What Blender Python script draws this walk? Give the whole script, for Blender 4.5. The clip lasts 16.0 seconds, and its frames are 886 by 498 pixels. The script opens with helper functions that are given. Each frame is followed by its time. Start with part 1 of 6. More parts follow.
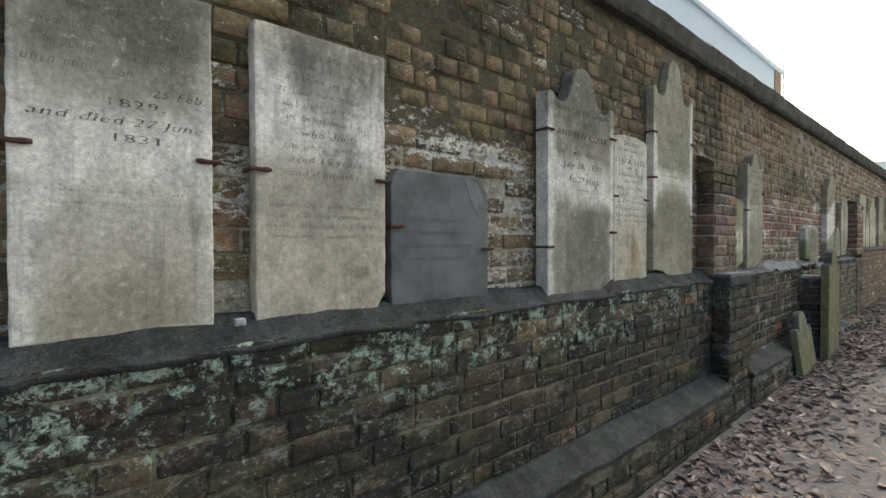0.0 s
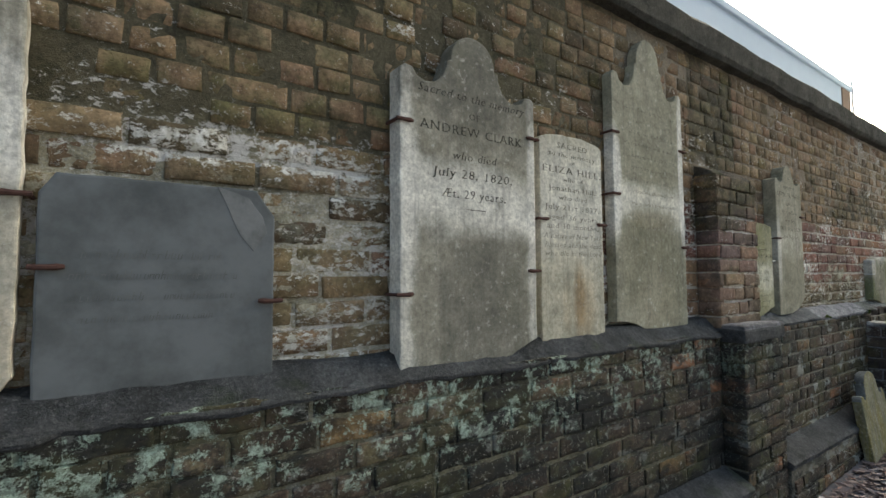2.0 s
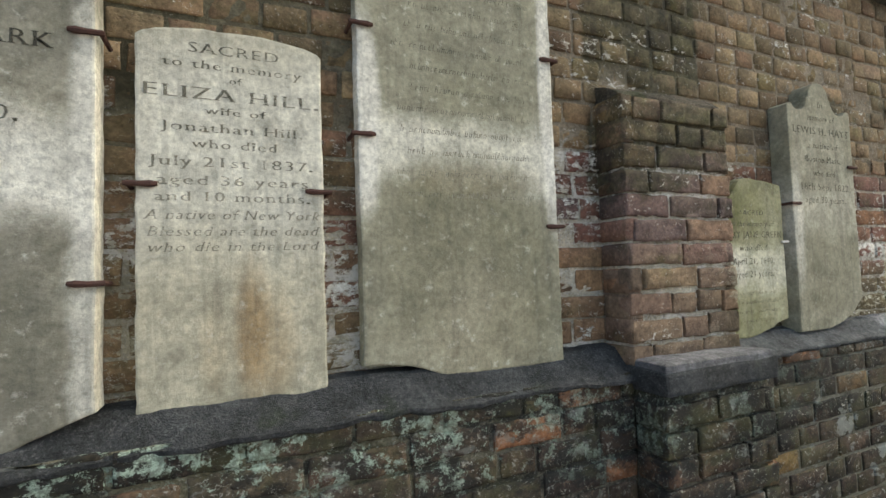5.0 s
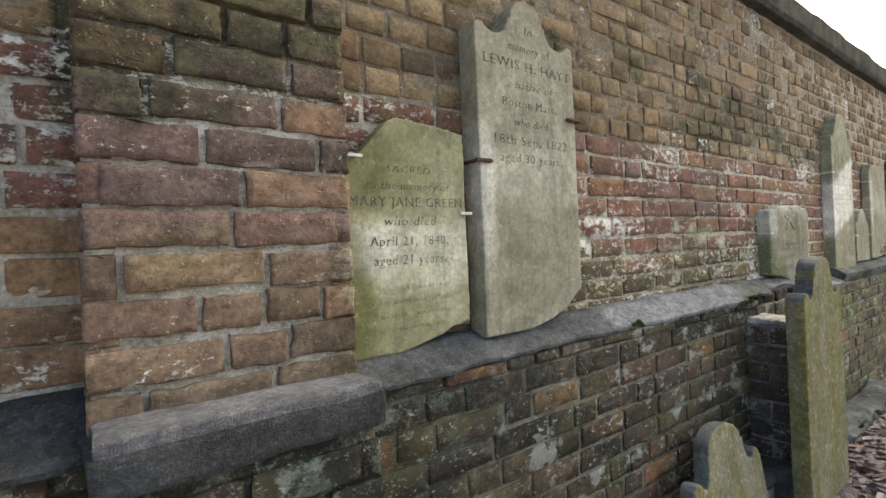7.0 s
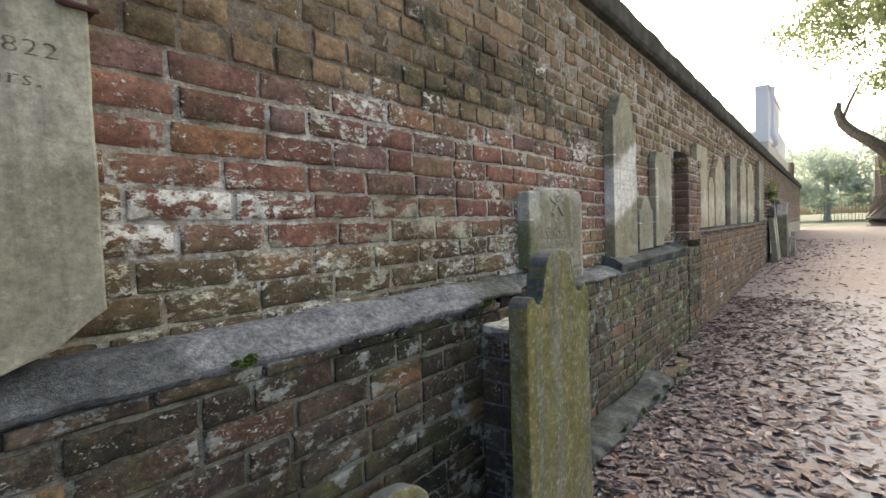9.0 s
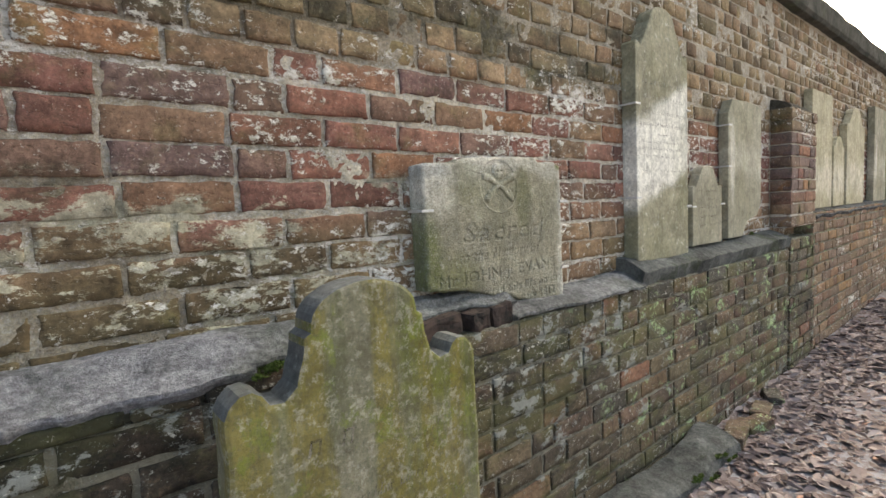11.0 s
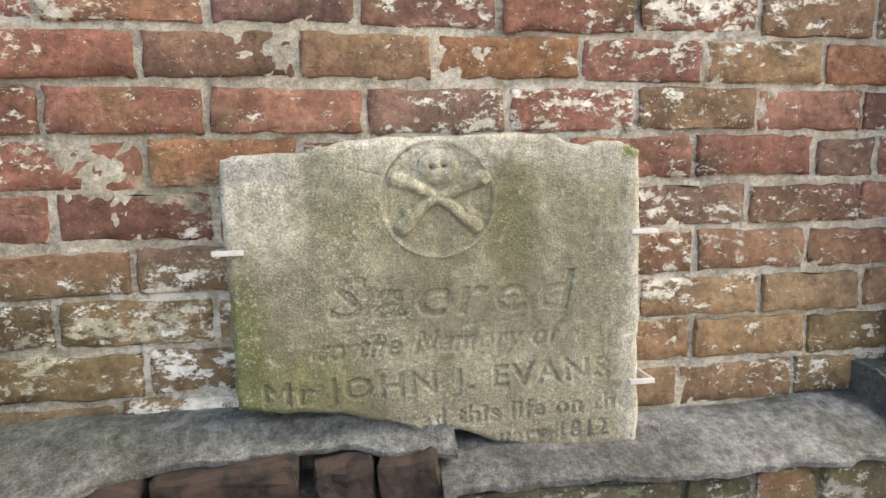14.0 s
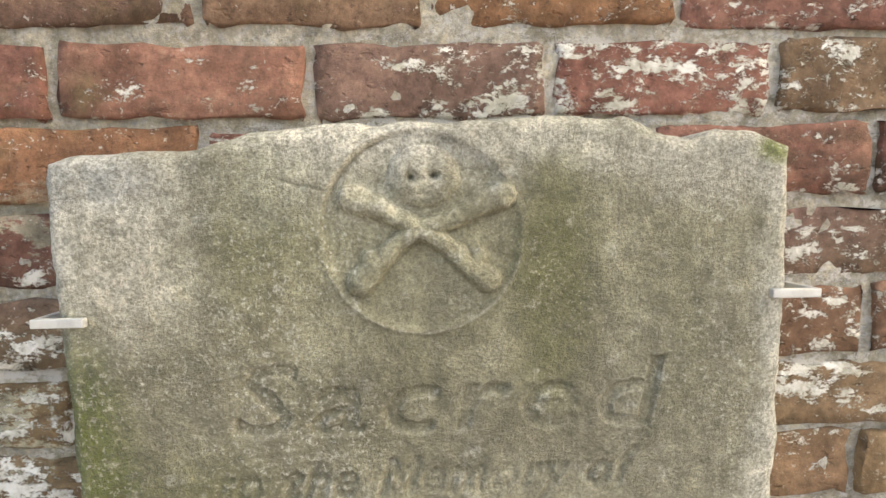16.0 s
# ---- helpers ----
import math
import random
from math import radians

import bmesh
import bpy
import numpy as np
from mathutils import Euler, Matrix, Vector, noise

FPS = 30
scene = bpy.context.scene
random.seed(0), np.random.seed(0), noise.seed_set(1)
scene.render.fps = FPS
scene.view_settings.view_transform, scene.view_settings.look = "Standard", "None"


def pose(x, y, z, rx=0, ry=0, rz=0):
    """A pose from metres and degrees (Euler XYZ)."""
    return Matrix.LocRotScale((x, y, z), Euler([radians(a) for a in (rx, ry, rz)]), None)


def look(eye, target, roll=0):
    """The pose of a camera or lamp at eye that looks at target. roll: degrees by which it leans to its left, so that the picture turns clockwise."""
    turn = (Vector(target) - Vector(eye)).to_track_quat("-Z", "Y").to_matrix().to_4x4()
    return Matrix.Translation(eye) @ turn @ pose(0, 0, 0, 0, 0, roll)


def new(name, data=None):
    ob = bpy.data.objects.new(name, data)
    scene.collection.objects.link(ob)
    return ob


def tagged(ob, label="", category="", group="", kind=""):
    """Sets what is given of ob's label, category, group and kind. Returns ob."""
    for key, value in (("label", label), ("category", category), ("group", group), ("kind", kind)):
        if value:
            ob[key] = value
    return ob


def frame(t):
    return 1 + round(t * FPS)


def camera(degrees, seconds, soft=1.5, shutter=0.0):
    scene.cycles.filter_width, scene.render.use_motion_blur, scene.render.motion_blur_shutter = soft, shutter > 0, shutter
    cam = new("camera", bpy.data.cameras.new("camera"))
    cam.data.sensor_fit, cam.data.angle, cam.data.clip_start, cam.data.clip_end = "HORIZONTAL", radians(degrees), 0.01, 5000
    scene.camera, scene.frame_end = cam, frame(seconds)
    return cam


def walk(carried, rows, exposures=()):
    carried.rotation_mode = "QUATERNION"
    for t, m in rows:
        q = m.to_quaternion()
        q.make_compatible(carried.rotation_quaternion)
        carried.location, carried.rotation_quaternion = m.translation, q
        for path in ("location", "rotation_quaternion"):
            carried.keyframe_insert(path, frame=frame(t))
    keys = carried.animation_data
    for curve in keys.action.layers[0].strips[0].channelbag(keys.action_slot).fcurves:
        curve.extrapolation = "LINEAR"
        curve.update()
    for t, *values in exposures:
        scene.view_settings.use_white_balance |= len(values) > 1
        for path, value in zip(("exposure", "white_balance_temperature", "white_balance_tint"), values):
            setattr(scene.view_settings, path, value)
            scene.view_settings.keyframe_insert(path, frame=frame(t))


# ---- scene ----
cam = camera(85.9, 16.0)
METRES, EYE, TILT, LEAN, TURN = 8.0, 1.2, 0.0, 0.0, -41.3
ROWS = [
    (0.0, 0.0, 0.0, 0.0, -0.0, -0.77, 0.13),
    (0.5, 0.0253, 0.0316, 0.0023, -1.38, 0.47, -0.29),
    (1.0, 0.0512, 0.0576, 0.0023, -1.47, 1.56, 0.74),
    (1.5, 0.0816, 0.079, 0.005, 3.04, 2.46, 0.72),
    (2.0, 0.1018, 0.1011, 0.0043, 6.22, 3.34, 0.32),
    (2.5, 0.122, 0.1324, 0.0067, 6.17, 4.55, 0.28),
    (3.0, 0.1466, 0.1567, 0.0057, 7.21, 5.05, 0.41),
    (5.5, 0.2676, 0.2785, 0.007, 18.69, 2.31, 2.1),
    (6.0, 0.2847, 0.3109, 0.0043, 13.55, 0.92, 2.06),
    (6.5, 0.3072, 0.3383, 0.0031, 8.22, 0.92, 2.24),
    (7.0, 0.3429, 0.3606, 0.0035, 4.78, 0.07, 2.58),
    (7.5, 0.3693, 0.38, 0.0012, 0.24, -0.82, 2.31),
    (8.0, 0.3948, 0.4088, 0.002, -6.32, -1.16, 1.98),
    (8.5, 0.4171, 0.4272, 0.002, -10.72, -1.29, 2.15),
    (9.0, 0.4486, 0.4446, 0.0015, -9.65, -2.56, 2.08),
    (9.5, 0.4756, 0.4641, 0.0014, -5.87, -4.13, 2.16),
    (10.0, 0.5024, 0.4954, 0.0034, -3.19, -4.17, 2.37),
    (12.5, 0.6323, 0.6079, 0.0056, 19.05, -6.72, 2.8),
    (13.0, 0.6449, 0.6234, 0.0084, 27.14, -6.88, 2.62),
    (13.5, 0.6386, 0.647, 0.0093, 32.14, -6.4, 2.43),
    (14.0, 0.6294, 0.6717, 0.0125, 34.34, -5.47, 1.38),
    (14.5, 0.6255, 0.69, 0.0145, 37.34, -5.55, -0.06),
    (15.0, 0.6205, 0.7003, 0.0135, 39.45, -6.38, -0.46),
    (15.5, 0.6162, 0.7046, 0.0154, 39.89, -6.25, 0.73),
    (16.0, 0.6117, 0.7075, 0.0167, 39.18, -5.77, 0.76),
]
EXPOSURES = [(0.0, 1.45, 6650, -3), (2.5, 1.4, 6700, -3), (5.5, 2.0, 7000, -3), (7.0, 2.08, 7100, 0), (8.5, 1.82, 6750, 0), (9.2, 1.7, 6680, 0.5), (9.6, 1.74, 6650, 1), (10.2, 1.87, 6800, 2), (12.5, 2.52, 7400, 0), (14.0, 2.62, 7500, 3), (15.0, 2.6, 7600, 2), (16.0, 2.55, 7700, 2)]
walk(cam, [(t, pose(0, 0, EYE, TILT, LEAN, TURN) @ pose(METRES * x, METRES * y, METRES * z, 90 + pitch, roll, yaw)) for t, x, y, z, yaw, pitch, roll in ROWS],
     EXPOSURES)

# ---- light ----
world = bpy.data.worlds.new("sky")
scene.world = world
world.use_nodes = True
wn = world.node_tree.nodes
sky = wn.new("ShaderNodeTexSky")
sky.sky_type = "NISHITA"
sky.sun_disc = False
sky.sun_elevation = radians(42)
sky.sun_rotation = radians(76)
sky.air_density = 0.7
sky.dust_density = 8.0
sky.ozone_density = 0.3
wn["Background"].inputs[1].default_value = 0.15
world.node_tree.links.new(sky.outputs[0], wn["Background"].inputs[0])
sun = new("sun", bpy.data.lights.new("sun", "SUN"))
sun.data.energy = 0.6
sun.data.angle = radians(20)
sun.data.color = (1.0, 0.95, 0.87)
SUN_FROM = Vector((0.78, 0.42, 0.72))
sun.matrix_world = look(SUN_FROM * 30, (0, 0, 0))


# ---- material tools ----
class Nodes:
    """A small writer of node materials."""

    def __init__(self, name, rough=0.9):
        self.mat = bpy.data.materials.new(name)
        self.mat.use_nodes = True
        self.tree = self.mat.node_tree
        self.bsdf = self.tree.nodes["Principled BSDF"]
        self.bsdf.inputs["Roughness"].default_value = rough
        self.bsdf.inputs["Specular IOR Level"].default_value = 0.25
        geo = self.tree.nodes.new("ShaderNodeNewGeometry")
        self.pos = geo.outputs["Position"]
        self.island = geo.outputs["Random Per Island"]
        sep = self.tree.nodes.new("ShaderNodeSeparateXYZ")
        self.link(self.pos, sep.inputs[0])
        self.x, self.y, self.z = sep.outputs
        self.height = None

    def link(self, a, b):
        self.tree.links.new(a, b)

    def put(self, socket, value):
        if isinstance(value, bpy.types.NodeSocket):
            self.link(value, socket)
        elif isinstance(value, tuple) and len(value) == 3:
            socket.default_value = (*value, 1) if len(socket.default_value) == 4 else value
        else:
            socket.default_value = value

    def math(self, op, a, b=0.0, clamp=False):
        n = self.tree.nodes.new("ShaderNodeMath")
        n.operation, n.use_clamp = op, clamp
        self.put(n.inputs[0], a)
        self.put(n.inputs[1], b)
        return n.outputs[0]

    def mul(self, a, b):
        return self.math("MULTIPLY", a, b)

    def add(self, a, b):
        return self.math("ADD", a, b)

    def step(self, v, lo, hi):
        n = self.tree.nodes.new("ShaderNodeMapRange")
        n.interpolation_type = "SMOOTHSTEP"
        self.put(n.inputs[0], v)
        n.inputs[1].default_value, n.inputs[2].default_value = lo, hi
        return n.outputs[0]

    def bump_band(self, v, centre, half, soft):
        d = self.math("ABSOLUTE", self.math("SUBTRACT", v, centre))
        return self.math("SUBTRACT", 1.0, self.step(d, half, half + soft))

    def noise(self, scale, detail=4.0, rough=0.55, stretch=(1, 1, 1), shift=(0, 0, 0), distort=0.0):
        m = self.tree.nodes.new("ShaderNodeMapping")
        self.link(self.pos, m.inputs[0])
        m.inputs[1].default_value = shift
        m.inputs[3].default_value = stretch
        n = self.tree.nodes.new("ShaderNodeTexNoise")
        self.link(m.outputs[0], n.inputs["Vector"])
        n.inputs["Scale"].default_value = scale
        n.inputs["Detail"].default_value = detail
        n.inputs["Roughness"].default_value = rough
        n.inputs["Distortion"].default_value = distort
        return n.outputs[0]

    def cells(self, scale):
        n = self.tree.nodes.new("ShaderNodeTexVoronoi")
        self.link(self.pos, n.inputs["Vector"])
        n.inputs["Scale"].default_value = scale
        return n.outputs["Distance"]

    def mix(self, f, a, b, blend="MIX"):
        n = self.tree.nodes.new("ShaderNodeMix")
        n.data_type, n.blend_type = "RGBA", blend
        self.put(n.inputs[0], f)
        self.put(n.inputs[6], a)
        self.put(n.inputs[7], b)
        return n.outputs[2]

    def ramp(self, v, stops):
        n = self.tree.nodes.new("ShaderNodeValToRGB")
        self.link(v, n.inputs[0])
        e = n.color_ramp.elements
        while len(e) < len(stops):
            e.new(0.5)
        for el, (p, c) in zip(e, stops):
            el.position, el.color = p, (*c, 1)
        return n.outputs[0]

    def mottle(self, colour, scale, low, high, seed=0.0, detail=9, rough=0.74, stretch=(1, 1, 1)):
        """Uneven tone: the colour made darker and lighter in grains and blotches."""
        n = self.tree.nodes.new("ShaderNodeMapRange")
        self.put(n.inputs[0], self.noise(scale, detail, rough, stretch, (seed, seed, seed)))
        n.inputs[1].default_value, n.inputs[2].default_value = 0.32, 0.68
        n.inputs[3].default_value, n.inputs[4].default_value = low, high
        s = self.tree.nodes.new("ShaderNodeVectorMath")
        s.operation = "SCALE"
        self.put(s.inputs[0], colour)
        self.link(n.outputs[0], s.inputs["Scale"])
        return s.outputs[0]

    def piece(self):
        """A number of its own for each loose piece."""
        info = self.tree.nodes.new("ShaderNodeObjectInfo")
        return self.math("FRACT", self.add(info.outputs["Random"], self.mul(self.island, 7.31)))

    def done(self, colour, height=None, strength=0.5, distance=0.004, rough=None):
        self.put(self.bsdf.inputs["Base Color"], colour)
        if rough is not None:
            self.put(self.bsdf.inputs["Roughness"], rough)
        if height is not None:
            b = self.tree.nodes.new("ShaderNodeBump")
            b.inputs["Strength"].default_value = strength
            b.inputs["Distance"].default_value = distance
            self.link(height, b.inputs["Height"])
            self.link(b.outputs[0], self.bsdf.inputs["Normal"])
        return self.mat


def zones(n):
    """Weathering by place: the header courses above, the bay by the yard, the damp foot."""
    wob = n.math("SUBTRACT", n.noise(1.8, 4, 0.6), 0.5)
    high = n.step(n.add(n.z, n.mul(wob, 0.10)), 1.63, 1.69)
    yard = n.math("SUBTRACT", 1.0, n.step(n.add(n.x, n.mul(wob, 1.6)), 2.5, 3.7))
    foot = n.math("SUBTRACT", 1.0, n.step(n.add(n.z, n.mul(wob, 0.5)), 1.12, 1.30))
    return high, yard, foot


def paint_mask(n, amount, own=None):
    """Remains of old whitewash: crumbs and flakes, denser in a band of the upper wall."""
    flakes = n.noise(38, 12, 0.82, (0.7, 1, 1.2))
    smear = n.noise(7, 6, 0.7, (0.5, 1, 1.6), (2, 0, 4))
    patch = n.noise(1.9, 3, 0.5, (0.8, 1, 1.5), (3, 0, 1))
    band = n.bump_band(n.z, 1.30, 0.28, 0.22)
    level = n.add(n.mul(flakes, 0.74), n.mul(smear, 0.26))
    level = n.add(level, n.add(n.mul(n.math("SUBTRACT", patch, 0.5), 0.22), n.mul(band, amount)))
    crusted = n.mul(n.bump_band(n.z, 1.16, 0.12, 0.14), n.math("SUBTRACT", 1.0, n.step(n.x, 6.0, 7.2)))
    level = n.add(level, n.mul(crusted, 0.006))
    stripe = n.mul(n.bump_band(n.add(n.z, n.mul(n.math("SUBTRACT", n.noise(5, 4), 0.5), 0.06)), 1.59, 0.032, 0.03), n.bump_band(n.x, 1.35, 0.38, 0.25))
    level = n.add(level, n.mul(stripe, 0.06))
    scab = n.mul(n.bump_band(n.add(n.x, n.mul(n.math("SUBTRACT", n.noise(6, 4), 0.5), 0.3)), 1.70, 0.13, 0.14), n.bump_band(n.add(n.z, n.mul(n.math("SUBTRACT", n.noise(6, 4), 0.5), 0.2)), 1.2, 0.17, 0.14))
    scab = n.math("MAXIMUM", scab, n.mul(n.bump_band(n.add(n.x, n.mul(n.noise(7, 4), 0.3)), 8.05, 0.06, 0.12), n.bump_band(n.add(n.z, n.mul(n.noise(7, 4), 0.2)), 1.25, 0.06, 0.1)))
    level = n.add(level, n.add(n.mul(scab, 0.014), n.mul(n.step(n.x, 6.5, 7.2), 0.012)))
    if own is not None:
        level = n.add(level, n.mul(n.math("SUBTRACT", n.math("FRACT", n.mul(own, 13.7)), 0.5), 0.06))
    return n.step(level, 0.588, 0.600)


def soot_over(n, col, yard, high):
    """Black and olive soot of the upper wall, over bricks and joints alike."""
    dirt = n.noise(2.3, 9, 0.68, (0.75, 1, 1.4), (7, 2, 5))
    belt = n.mul(n.bump_band(n.add(n.z, n.mul(n.math("SUBTRACT", n.noise(2.5, 5), 0.5), 0.25)), 1.86, 0.10, 0.14), n.mul(n.step(n.x, 4.4, 5.4), n.math("SUBTRACT", 1.0, n.step(n.x, 7.8, 9.5))))
    dirt = n.add(dirt, n.add(n.mul(belt, 0.13), n.mul(n.mul(yard, high), 0.055)))
    dirt = n.add(dirt, n.mul(yard, 0.03))
    dirt = n.add(dirt, n.mul(n.mul(n.bump_band(n.x, 4.2, 0.27, 0.03), n.step(n.z, 1.25, 1.70)), 0.17))
    tone = n.mix(n.step(n.noise(14, 8, 0.72, (1, 1, 1), (1, 1, 6)), 0.38, 0.62), (0.022, 0.023, 0.015), (0.085, 0.08, 0.04))
    dirt = n.math("SUBTRACT", dirt, n.mul(n.step(n.x, 7.5, 9.5), 0.06))
    col = n.mix(n.mul(n.step(dirt, 0.56, 0.70), n.add(0.5, n.mul(n.noise(34, 6, 0.72), 0.6))), col, tone)
    # yellowish lime crust low on the wall
    where = n.math("MAXIMUM", n.mul(n.bump_band(n.x, 5.9, 1.2, 0.5), n.bump_band(n.z, 1.15, 0.14, 0.10)), n.mul(n.mul(yard, 0.9), n.bump_band(n.z, 1.2, 0.25, 0.12)))
    lime = n.add(n.noise(8.5, 12, 0.78, (0.75, 1, 1.5), (4, 4, 9)), n.mul(n.math("SUBTRACT", n.noise(2.2, 3, 0.5, (1, 1, 1), (1, 6, 2)), 0.5), 0.12))
    return n.mix(n.mul(n.mul(n.step(lime, 0.545, 0.565), where), 0.85), col, n.mix(n.noise(50, 6, 0.75), (0.27, 0.25, 0.15), (0.66, 0.63, 0.50)))


def crusts(n, col):
    """Growth and old smears that run over bricks and joints of the wall base alike."""
    west = n.math("SUBTRACT", 1.0, n.step(n.add(n.x, n.mul(n.noise(0.9, 3), 1.0)), 4.4, 6.0))
    east = n.step(n.add(n.x, n.mul(n.noise(1.1, 3), 1.2)), 7.0, 8.3)
    upper_rows = n.step(n.add(n.z, n.mul(n.math("SUBTRACT", n.noise(3, 4), 0.5), 0.5)), 0.52, 0.80)
    black = n.step(n.add(n.noise(5.5, 9, 0.7, (0.6, 1, 1.3), (9, 4, 2)), n.mul(west, 0.07)), 0.54, 0.60)
    col = n.mix(n.mul(black, n.add(0.45, n.mul(west, 0.35))), col, n.mix(n.noise(60, 6, 0.7), (0.008, 0.009, 0.008), (0.036, 0.037, 0.034)))
    olive = n.step(n.noise(4.2, 9, 0.72, (0.8, 1, 1.2), (3, 9, 2)), 0.49, 0.60)
    col = n.mix(n.mul(olive, n.add(0.30, n.mul(east, 0.25))), col, n.mix(n.noise(22, 6, 0.7), (0.05, 0.058, 0.018), (0.16, 0.15, 0.065)))
    smear = n.step(n.add(n.add(n.noise(6.5, 10, 0.74, (0.8, 1, 1.25), (8, 2, 2)), n.mul(n.mul(n.bump_band(n.x, 7.7, 0.25, 0.4), n.bump_band(n.z, 0.66, 0.10, 0.12)), 0.05)), n.mul(n.bump_band(n.x, 6.0, 0.9, 0.5), 0.022)), 0.575, 0.605)
    col = n.mix(n.mul(smear, n.add(0.35, n.mul(n.math("SUBTRACT", 1.0, west), 0.45))), col, n.mix(n.noise(48, 7, 0.75), (0.13, 0.14, 0.125), (0.42, 0.43, 0.39)))
    crumbs = n.mul(n.step(n.noise(58, 9, 0.8, (0.8, 1, 1.1), (2, 2, 8)), 0.575, 0.605), n.step(n.noise(4.5, 5, 0.65, (1, 1, 1), (7, 7, 1)), 0.44, 0.52))
    col = n.mix(n.mul(crumbs, n.math("SUBTRACT", 0.85, n.mul(west, 0.35))), col, n.mix(n.noise(30, 4), (0.36, 0.35, 0.29), (0.66, 0.65, 0.58)))
    clump = n.step(n.add(n.noise(17, 10, 0.8, (0.9, 1, 1.0), (1, 5, 6)), n.mul(upper_rows, 0.045)), 0.572, 0.595)
    mint = n.mul(n.mul(clump, n.math("SUBTRACT", west, n.mul(n.step(n.x, 2.9, 4.2), n.mul(west, 0.7)))), n.add(0.15, n.mul(upper_rows, 0.85)))
    col = n.mix(n.mul(mint, n.add(0.4, n.mul(n.step(n.noise(75, 7, 0.8), 0.46, 0.55), 0.55))), col, n.mix(n.noise(34, 6, 0.75), (0.20, 0.30, 0.21), (0.58, 0.66, 0.56)))
    fresh = n.mul(n.mul(n.step(n.noise(8.5, 9, 0.75, (0.9, 1, 1.1), (4, 1, 3)), 0.565, 0.60), n.step(n.add(n.x, n.noise(2, 3)), 7.9, 8.9)), n.step(n.noise(38, 7, 0.78, (1, 1, 1), (8, 0, 0)), 0.45, 0.53))
    col = n.mix(n.mul(fresh, 0.8), col, n.mix(n.noise(40, 5, 0.7), (0.24, 0.36, 0.14), (0.48, 0.62, 0.34)))
    dots = n.step(n.noise(120, 4, 0.7, (1, 1, 1), (5, 1, 1)), 0.645, 0.68)
    return n.mix(n.mul(dots, 0.55), col, (0.50, 0.53, 0.47))


def brick_material(name, stops, grime, grime_level, paint, lichen, upper=True, age=1.0):
    n = Nodes(name, 0.9)
    r = n.piece()
    col = n.ramp(r, stops)
    tone = n.noise(13, 7, 0.7, (0.6, 1, 1.4))
    col = n.mix(n.mul(n.step(tone, 0.38, 0.72), 0.6), col, n.mix(0.5, col, (0.07, 0.04, 0.035)))
    col = n.mix(n.mul(n.step(n.noise(70, 4, 0.65), 0.5, 0.7), 0.28), col, (0.33, 0.22, 0.15))
    col = n.mix(n.mul(n.step(n.noise(150, 3, 0.6, (1, 1, 1), (3, 3, 3)), 0.58, 0.68), 0.5), col, (0.07, 0.045, 0.035))
    high, yard, foot = zones(n)
    own_tone = n.math("FRACT", n.mul(r, 17.3))
    if lichen and not upper:
        open_bay = n.step(n.add(n.x, n.mul(n.noise(1.2, 4), 1.5)), 6.7, 8.6)
        drier = n.ramp(n.math("FRACT", n.mul(r, 5.3)), [(0.0, (0.07, 0.066, 0.055)), (0.2, (0.18, 0.135, 0.08)), (0.38, (0.10, 0.082, 0.062)), (0.52, (0.19, 0.105, 0.075)), (0.66, (0.15, 0.135, 0.075)), (0.8, (0.09, 0.086, 0.07)), (0.92, (0.24, 0.145, 0.075)), (1.0, (0.17, 0.095, 0.08))])
        col = n.mix(n.mul(open_bay, 0.65), col, drier)
    if upper:
        aged = n.math("MAXIMUM", n.mul(high, 0.88), n.math("MAXIMUM", n.mul(yard, 0.85), n.mul(foot, 0.72)))
        tan = n.ramp(n.math("FRACT", n.mul(r, 5.3)), [(0.0, (0.18, 0.135, 0.075)), (0.3, (0.29, 0.208, 0.115)), (0.5, (0.22, 0.138, 0.082)), (0.65, (0.22, 0.17, 0.092)), (0.8, (0.33, 0.23, 0.13)), (1.0, (0.22, 0.18, 0.085))])
        col = n.mix(n.mul(n.mul(aged, age), n.add(0.55, n.mul(n.noise(5, 5, 0.6, (1, 1, 1), (4, 4, 4)), 0.7))), col, tan)
    if upper:
        darkened = n.mul(foot, n.mul(n.step(n.x, 4.2, 4.6), n.math("SUBTRACT", 1.0, n.step(n.add(n.x, n.mul(n.noise(2, 4), 0.8)), 6.9, 7.6))))
        col = n.mix(n.mul(darkened, n.add(0.45, n.mul(n.noise(9, 6, 0.7), 0.7))), col, (0.085, 0.07, 0.036))
        algae = n.mul(n.add(n.mul(yard, 0.6), n.mul(high, 0.35)), n.step(n.noise(6, 8, 0.7, (1, 1, 1.2), (6, 6, 1)), 0.42, 0.62))
        col = n.mix(n.mul(algae, 0.7), col, (0.10, 0.105, 0.045))
        col = soot_over(n, col, yard, high)
    else:
        dirt = n.noise(2.3, 9, 0.66, (0.75, 1, 1.4), (7, 2, 5))
        if lichen:
            dirt = n.math("SUBTRACT", dirt, n.mul(open_bay, 0.05))
        soot = n.step(dirt, grime_level, grime_level + 0.13)
        col = n.mix(n.mul(soot, n.add(0.55, n.mul(n.noise(30, 5, 0.7), 0.6))), col, grime)
    col = n.mix(n.mul(n.step(n.noise(5, 7, 0.66, (1, 1, 1), (1, 8, 2)), 0.56, 0.70), 0.45), col, (0.12, 0.12, 0.04))
    uneven = n.math("MAXIMUM", n.mul(high, 0.8), n.math("MAXIMUM", yard, 0.45))
    col = n.mix(n.mul(n.mul(n.step(own_tone, 0.62, 0.92), uneven), 0.62), col, (0.045, 0.04, 0.028))
